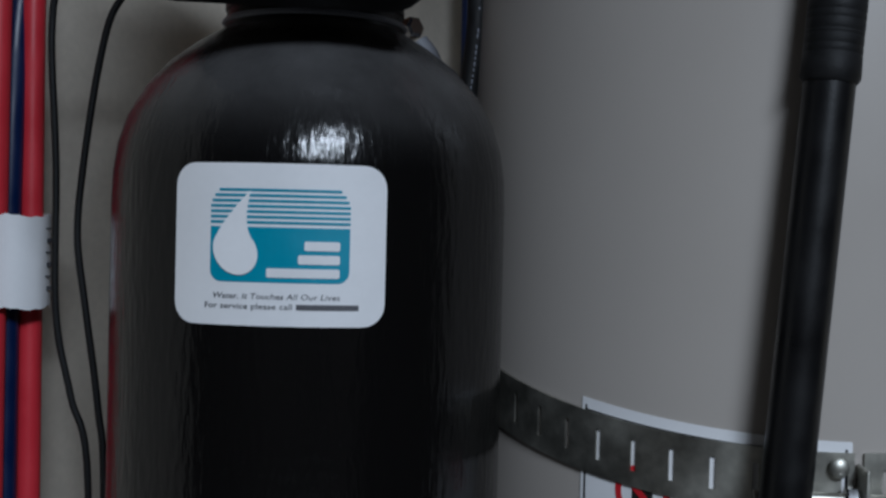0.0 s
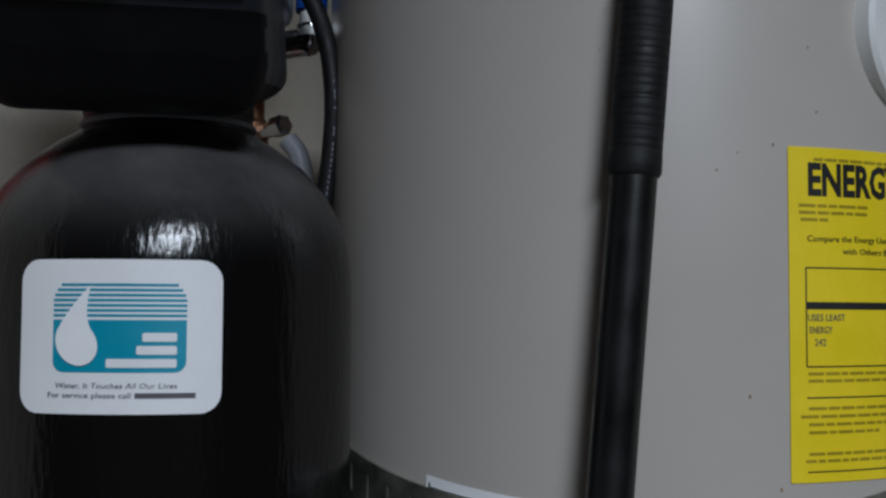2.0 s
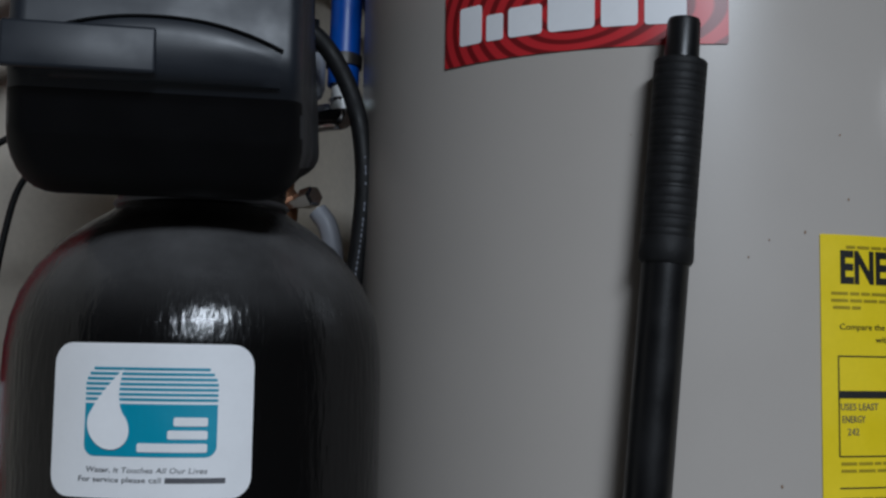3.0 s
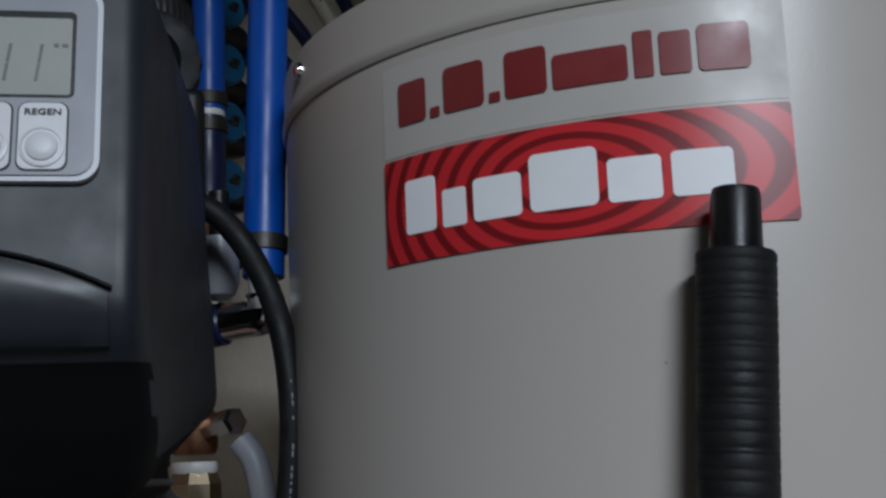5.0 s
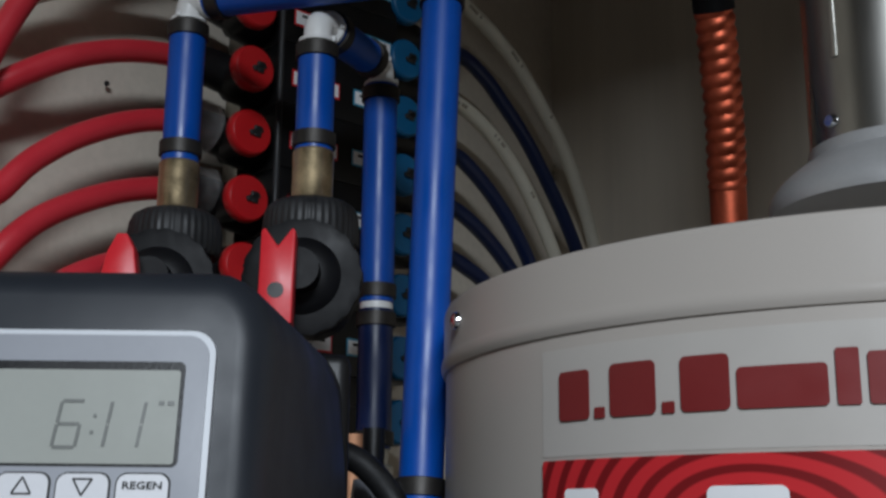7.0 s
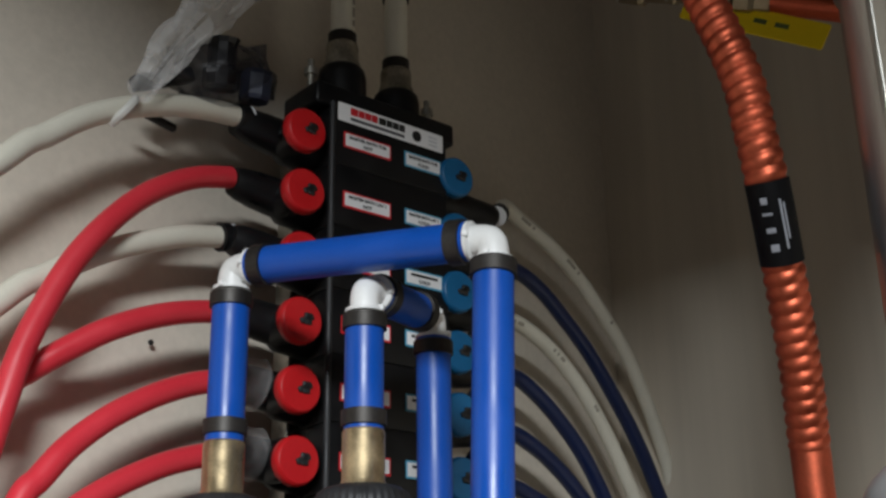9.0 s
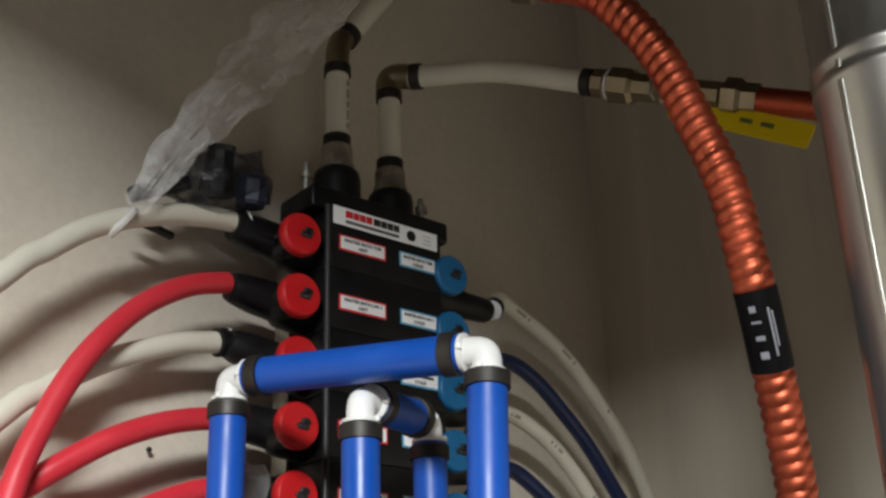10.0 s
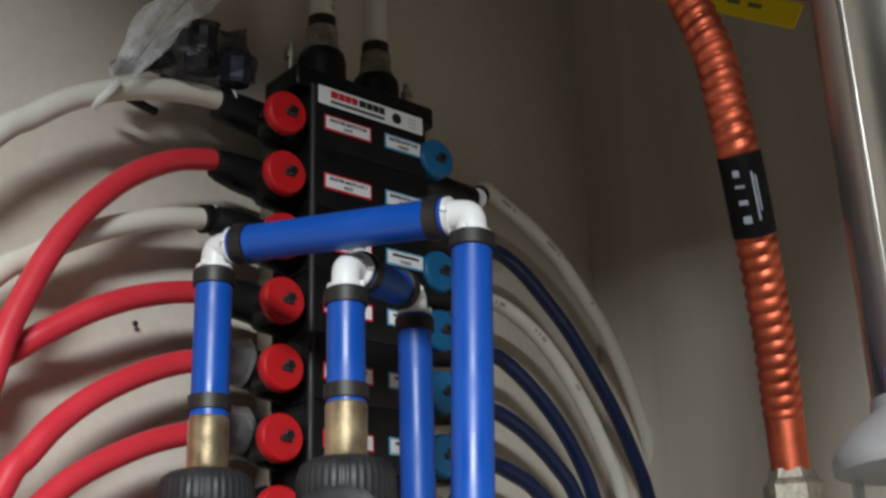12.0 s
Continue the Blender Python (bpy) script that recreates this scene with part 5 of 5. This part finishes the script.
def cables():
    for pts in (
        [(-0.10, 0.79, 1.31), (-0.17, 0.785, 1.29), (-0.212, 0.78, 1.262), (-0.221, 0.78, 1.232), (-0.2165, 0.78, 1.139), (-0.215, 0.78, 1.045), (-0.204, 0.78, 0.989), (-0.191, 0.78, 0.929), (-0.19, 0.78, 0.7), (-0.2, 0.8, 0.003)],
        [(-0.11, 0.785, 1.272), (-0.155, 0.78, 1.266), (-0.1778, 0.78, 1.248), (-0.1888, 0.78, 1.21), (-0.1985, 0.78, 1.14), (-0.2013, 0.78, 1.094), (-0.1955, 0.78, 1.05), (-0.1855, 0.78, 0.982), (-0.18, 0.78, 0.912), (-0.178, 0.785, 0.6), (-0.185, 0.81, 0.003)],
    ):
        c = thing("power_cable", "thin black cable hanging beside the softener tank", "cable", group="cables behind the tank")
        part("cable", tube(pts, 0.0024, 10, 8), RUBBER, c)


def shutoff_valve():
    v = thing("shutoff_valve", "copper and brass shut-off valve with a grey lever behind the tank", "valve")
    c = Vector((-0.019, 0.925, 0))
    part("copper_pipe", along(at_z(c, 1.238), at_z(c, 1.39), [(0.0125, 0), (0.0145, 0.004), (0.0145, 0.024), (0.0112, 0.028), (0.0112, 0.15)], 24), DULL_COPPER, v, "copper pipe with a socket")
    part("white_band", along(at_z(c, 1.2265), at_z(c, 1.3), [(0.0135, 0), (0.0142, 0.0015), (0.0142, 0.0055), (0.0135, 0.007)], 24), WHITE_FIT, v, "white band")
    part("brass_body", along(at_z(c, 1.19), at_z(c, 1.23), [(0.015, 0), (0.0165, 0.004), (0.0165, 0.03), (0.014, 0.037)], 8), DULL_BRASS, v, "brass valve body", smooth=False)
    part("lower_pipe", along(at_z(c, 0.02), at_z(c, 1.2), [(0.0112, 0), (0.0112, 1.18)], 16), DULL_COPPER, v, "copper pipe")
    n = Vector((0.0095, 0.897, 1.2565))
    part("stem_nut", along(n + Vector((-0.02, 0.02, -0.004)), n + Vector((0.004, -0.006, 0)), [(0.006, 0), (0.006, 0.02), (0.0085, 0.021), (0.0085, 0.034), (0.006, 0.036)], 6), CHROME, v, "bright steel nut", smooth=False)
    part("grip", tube([n + Vector((0.006, -0.004, -0.012)), n + Vector((0.015, -0.006, -0.025)), n + Vector((0.02, -0.006, -0.05)), n + Vector((0.021, -0.004, -0.085))], 0.008, 12, 6), PANEL_GREY, v, "grey lever grip")


def hose_elbow():
    e = thing("steel_elbow", "bright steel elbow below the blue drop pipe", "pipe fitting")
    a, b = Vector((0.037, 0.849, 1.313)), Vector((-0.006, 0.862, 1.308))
    part("body", tube([a + Vector((0, 0, 0.012)), a, a + (b - a) * 0.3, b], 0.0105, 16, 6), CHROME, e)
    part("sleeve", along(b + (a - b) * 0.45, b, [(0.0125, 0), (0.0125, 0.022), (0.0105, 0.024)], 20), NAVY_PEX, e, "dark blue sleeve")
    part("tail", along(b, b + Vector((-0.06, 0.03, 0.0)), [(0.0095, 0), (0.0095, 0.06)], 16), NAVY_PEX, e, "dark blue pipe tail")
    k = thing("valve_cap", "grey plastic cap on the softener outlet", "cap")
    part("cap", lathe([(0.004, 1.322), (0.009, 1.325), (0.0115, 1.332), (0.0115, 1.35), (0.0105, 1.358)], 20, pose(0.013, 0.845, 0)), PANEL_GREY, k)
    part("stem", lathe([(0.006, 1.35), (0.006, 1.385)], 16, pose(0.013, 0.845, 0)), BLACK_PLASTIC, k)


def bundle_wrap():
    w = thing("paper_wrap", "white paper wrap with pen marks round the red and blue pipes", "wrap", MANIFOLD)
    loop = []
    rng = random.Random(2)
    for i in range(40):
        a = 2 * math.pi * i / 40
        x = -0.308 + 0.027 * math.copysign(abs(math.cos(a)) ** 0.9, math.cos(a))
        y = 0.052 + 0.03 * math.copysign(abs(math.sin(a)) ** 0.9, math.sin(a))
        loop.append((x, y))
    bm = bmesh.new()
    cols = []
    for x, y in loop:
        j = 0.003 * (rng.random() - 0.5)
        cols.append([bm.verts.new((x, y, z)) for z in (1.043 + j, 1.06, 1.085, 1.108 + j)])
    for a, b in zip(cols, cols[1:] + cols[:1]):
        for k in range(3):
            bm.faces.new((a[k], b[k], b[k + 1], a[k + 1]))
    bmesh.ops.recalc_face_normals(bm, faces=bm.faces)
    bmesh.ops.solidify(bm, geom=bm.faces[:], thickness=0.0008)
    part("paper", bm, PAPER, w)
    for k in range(6):
        part("pen_mark", rbox(0.0045, 0.0006, 0.0012 + 0.002 * (k % 2), 0.0002, (-0.2965 + 0.0012 * (k % 2), 0.0232, 1.099 - 0.0085 * k)), GREY_INK, w, "pen mark")


# ---- pipes above the manifold ----
def loc(s, off, z):
    """A place in the manifold's own frame: way along the wall, distance from the wall, height."""
    return Vector((s, 0.095 - off, z))


def feed_pipes():
    r = 0.0102
    a = thing("left_feed_pipe", "milky white feed pipe rising from the manifold and turning aside", "pipe", MANIFOLD)
    b = thing("supply_pipe", "milky white supply pipe with brass valve and yellow tag", "pipe", MANIFOLD)
    for t, s in ((a, -0.0295), (b, 0.0345)):
        part("inlet_nut", lathe([(0.0148, 1.896), (0.0152, 1.898), (0.0152, 1.906), (0.0138, 1.908), (0.0135, 1.918), (0.0138, 1.9195), (0.0132, 1.9235), (0.0112, 1.925)], 24, pose(s, 0.03, 0)), DOPED, t, "dull steel inlet nut")
        part("riser", lathe([(r, 1.905), (r, 2.01)], 24, pose(s, 0.03, 0)), WHITE_PEX, t)
        for z in (1.9245, 1.995):
            part("crimp_ring", lathe([(r, z), (r + 0.0018, z + 0.0005), (r + 0.0018, z + 0.0095), (r, z + 0.01)], 24, pose(s, 0.03, 0)), CRIMP, t, "dark crimp ring")
    for k in range(5):
        part("print_mark", rbox(0.0025, 0.0006, 0.006 + 0.003 * (k % 2), 0.0002, (-0.0265, 0.03 - r - 0.0001, 1.943 + 0.0105 * k)), FADED_PRINT, a, "faint black print")
    e = loc(-0.0295, 0.065, 2.026)
    d = (loc(0.03, 0.075, 2.118) - e).normalized()
    part("elbow", tube([e - Vector((0, 0, 0.022)), e - Vector((0, 0, 0.008)), e + d * 0.004, e + d * 0.012, e + d * 0.02], 0.0105, 16, 5), DULL_BRASS, a, "dull brass elbow")
    part("crimp_ring", along(e + d * 0.013, e + d, [(r, 0), (r + 0.002, 0.0005), (r + 0.002, 0.0095), (r, 0.01)], 24), CRIMP, a, "dark crimp ring")
    part("upper_pipe", along(e + d * 0.015, e + d, [(r + 0.0008, 0), (r + 0.0008, 0.5)], 24), WHITE_PEX, a)
    # supply line with its valve
    p = [loc(0.0345, 0.065, 2.022), loc(0.047, 0.09, 2.017), loc(0.078, 0.155, 2.0075), loc(0.116, 0.231, 1.979)]
    part("elbow", tube([p[0] - Vector((0, 0, 0.02)), p[0] - Vector((0, 0, 0.006)), p[0] + (p[1] - p[0]) * 0.25, p[0] + (p[1] - p[0]) * 0.75], 0.0118, 16, 5), DULL_BRASS, b, "dull brass elbow")
    part("pipe", tube([p[0] + (p[1] - p[0]) * 0.6, p[1], p[2], p[3]], r, 20, 10), WHITE_PEX, b)
    part("crimp_ring", along(p[1] - (p[2] - p[1]).normalized() * 0.006, p[2], [(r, 0), (r + 0.002, 0.0005), (r + 0.002, 0.0095), (r, 0.01)], 24), CRIMP, b, "dark crimp ring")
    end = loc(0.164, 0.405, 1.903)
    way = (end - p[3]).normalized()
    part("crimp_ring", along(p[3] - way * 0.006, end, [(r, 0), (r + 0.002, 0.0005), (r + 0.002, 0.0095), (r, 0.01)], 24), CRIMP, b, "dark crimp ring")
    part("valve_nut", along(p[3] + way * 0.004, end, [(0.011, 0), (0.0135, 0.002), (0.0135, 0.012), (0.011, 0.0135), (0.011, 0.017)], 8), DULL_BRASS, b, "brass nut", smooth=False)
    part("white_washer", along(p[3] + way * 0.0185, end, [(0.0135, 0), (0.0135, 0.002)], 20), WHITE_FIT, b, "white washer")
    part("valve_body", along(p[3] + way * 0.0205, end, [(0.013, 0), (0.0165, 0.002), (0.0165, 0.02), (0.013, 0.024), (0.0125, 0.05), (0.0105, 0.052), (0.0105, 0.075), (0.0125, 0.078), (0.0125, 0.1)], 8), DULL_BRASS, b, "brass ball valve body", smooth=False)
    down = Vector((0, 0, -1))
    q = p[3] + way * 0.044
    stop = part("stop_plate", moved(outline([(-0.0095, -0.01), (0.0095, -0.01), (0.0095, 0.010), (-0.002, 0.010), (-0.0095, 0.003)], 0.0016), Matrix.Translation(q + Vector((-0.004, -0.018, -0.009))) @ pose(0, 0, 0, 100, 0, 18)), ZINC, b, "bright steel stop plate", smooth=False)
    part("plate_screw", moved(lathe([(0.0042, 0), (0.0042, 0.003), (0.0025, 0.0035)], 6), Matrix.Translation(q + Vector((-0.004, -0.0195, -0.0095))) @ pose(0, 0, 0, 100, 0, 18)), DULL_BRASS, stop, "hexagon screw", smooth=False)
    part("end_nut", along(p[3] + way * 0.122, end, [(0.012, 0), (0.0165, 0.002), (0.0165, 0.014), (0.0135, 0.018), (0.0135, 0.03)], 6), DULL_BRASS, b, "brass end nut", smooth=False)
    part("copper_pipe", along(p[3] + way * 0.145, end, [(0.0112, 0), (0.0112, 0.32)], 24), COPPER, b, "copper pipe")
    t0 = p[3] + way * 0.062 + Vector((0.002, -0.012, -0.02))
    t1 = t0 + way * 0.115 + Vector((0, 0, -0.014))
    u = (t1 - t0).normalized()
    up = Vector((0, 0, 1))
    up = (up - u * up.dot(u)).normalized()
    m = Matrix.Identity(4)
    for i, col in enumerate((u, up, u.cross(up))):
        m.col[i] = (*col, 0)
    m.translation = (t0 + t1) / 2
    lever = part("tag", moved(plate((t1 - t0).length, 0.0215, 0.002, 0.0012), m), YELLOW, b, "yellow printed valve tag")
    for x, w in ((-0.032, 0.022), (0.006, 0.013), (0.024, 0.014)):
        part("text_bar", moved(plate(w * 0.8, 0.0038, 0, 0.0003, cx=x, cy=0.001, z=0.0014), m), GREENISH, lever, "faded print")


GREENISH = mat("faded_green_print", (0.12, 0.16, 0.05), 0.5, vary=0.3, bump=0)


def plastic_film():
    f = thing("plastic_film", "crumpled clear plastic film tied round the white pipe", "plastic film", MANIFOLD)
    mid = spline([(-0.2185, 0.036, 1.807), (-0.2145, 0.033, 1.815), (-0.188, 0.03, 1.8635), (-0.160, 0.026, 1.906), (-0.127, 0.02, 1.954), (-0.098, 0.014, 1.997), (-0.06, 0.008, 2.055), (-0.02, 0.0, 2.12), (0.01, 0.0, 2.25)], 5)
    rng = random.Random(7)
    bm = bmesh.new()
    seg = 26
    rings = []
    n = len(mid)
    fold = [rng.uniform(0.62, 1.25) for _ in range(seg)]
    for i, q in enumerate(mid):
        t = i / (n - 1)
        way = (mid[min(i + 1, n - 1)] - mid[max(i - 1, 0)]).normalized()
        side = way.cross(Vector((0, -1, 0))).normalized()
        front = side.cross(way)
        wide = 0.004 + 0.022 * min(1, t / 0.55) ** 0.9
        thick = 0.004 + 0.010 * min(1, t / 0.5)
        row = []
        for k in range(seg):
            a = 2 * math.pi * k / seg
            j = fold[k] * (1 + 0.16 * math.sin(3.1 * i * 0.4 + k * 1.7)) + rng.uniform(-0.07, 0.07)
            row.append(bm.verts.new(q + side * wide * j * math.cos(a) + front * thick * j * math.sin(a)))
        rings.append(row)
    for a, b in zip(rings, rings[1:]):
        for k in range(seg):
            bm.faces.new((a[k], a[(k + 1) % seg], b[(k + 1) % seg], b[k]))
    part("film", bm, FILM, f, "thin wrinkled film")
    part("tie", tube([(-0.229, 0.047, 1.788), (-0.226, 0.036, 1.794), (-0.218, 0.036, 1.806), (-0.214, 0.047, 1.811)], 0.0032, 8, 5), FILM_SOLID, f, "gathered end")


FILM_SOLID = mat("bunched_film", (0.6, 0.59, 0.55), 0.4, vary=0.1, bump=0.2)


def spare_fittings():
    g = thing("bagged_fittings", "dark plastic fittings in a crumpled bag above the manifold port", "fittings", MANIFOLD)
    part("fitting", along((-0.14, 0.045, 1.846), (-0.147, 0.035, 1.89), [(0.012, 0), (0.014, 0.003), (0.014, 0.016), (0.011, 0.019), (0.011, 0.036), (0.013, 0.04)], 10), BLACK_PLASTIC, g, smooth=False)
    part("fitting", along((-0.112, 0.04, 1.845), (-0.113, 0.035, 1.88), [(0.011, 0), (0.013, 0.003), (0.013, 0.02), (0.010, 0.025)], 8), NAVY_DARK, g, "dark blue fitting", smooth=False)
    part("wedge", rbox(0.055, 0.012, 0.012, 0.003, (-0.185, 0.055, 1.842), turn=pose(0, 0, 0, 0, -28, 0)), BLACK_PLASTIC, g)
    part("strap_end", rbox(0.045, 0.006, 0.006, 0.002, (-0.19, 0.06, 1.812), turn=pose(0, 0, 0, 0, 8, 0)), BLACK_PLASTIC, g)
    bm = bmesh.new()
    bmesh.ops.create_icosphere(bm, subdivisions=3, radius=1)
    for v in bm.verts:
        d = v.co.normalized()
        k = 1 + 0.34 * noise.noise(d * 2.3) + 0.22 * noise.noise(d * 5.0)
        v.co = Vector((-0.138 + 0.047 * d.x * k, 0.045 + 0.024 * d.y * k, 1.860 + 0.029 * d.z * k + 0.01 * d.x))
    part("clear_bag", bm, DARK_BAG, g, "crumpled dark bag", smooth=False)


NAVY_DARK = mat("dark_navy_plastic", (0.02, 0.026, 0.05), 0.45, vary=0.2, bump=0.1)


def wall_marks():
    k = thing("wall_nail", "small dark nail head in the drywall", "nail", MANIFOLD)
    part("head", along((-0.153, 0.095, 1.655), (-0.153, 0.0, 1.655), [(0.0022, 0), (0.0022, 0.0012), (0.001, 0.0018)], 12), BLACK_INK, k)


drain_hose()
cables()
shutoff_valve()
hose_elbow()
bundle_wrap()
feed_pipes()
plastic_film()
spare_fittings()
wall_marks()
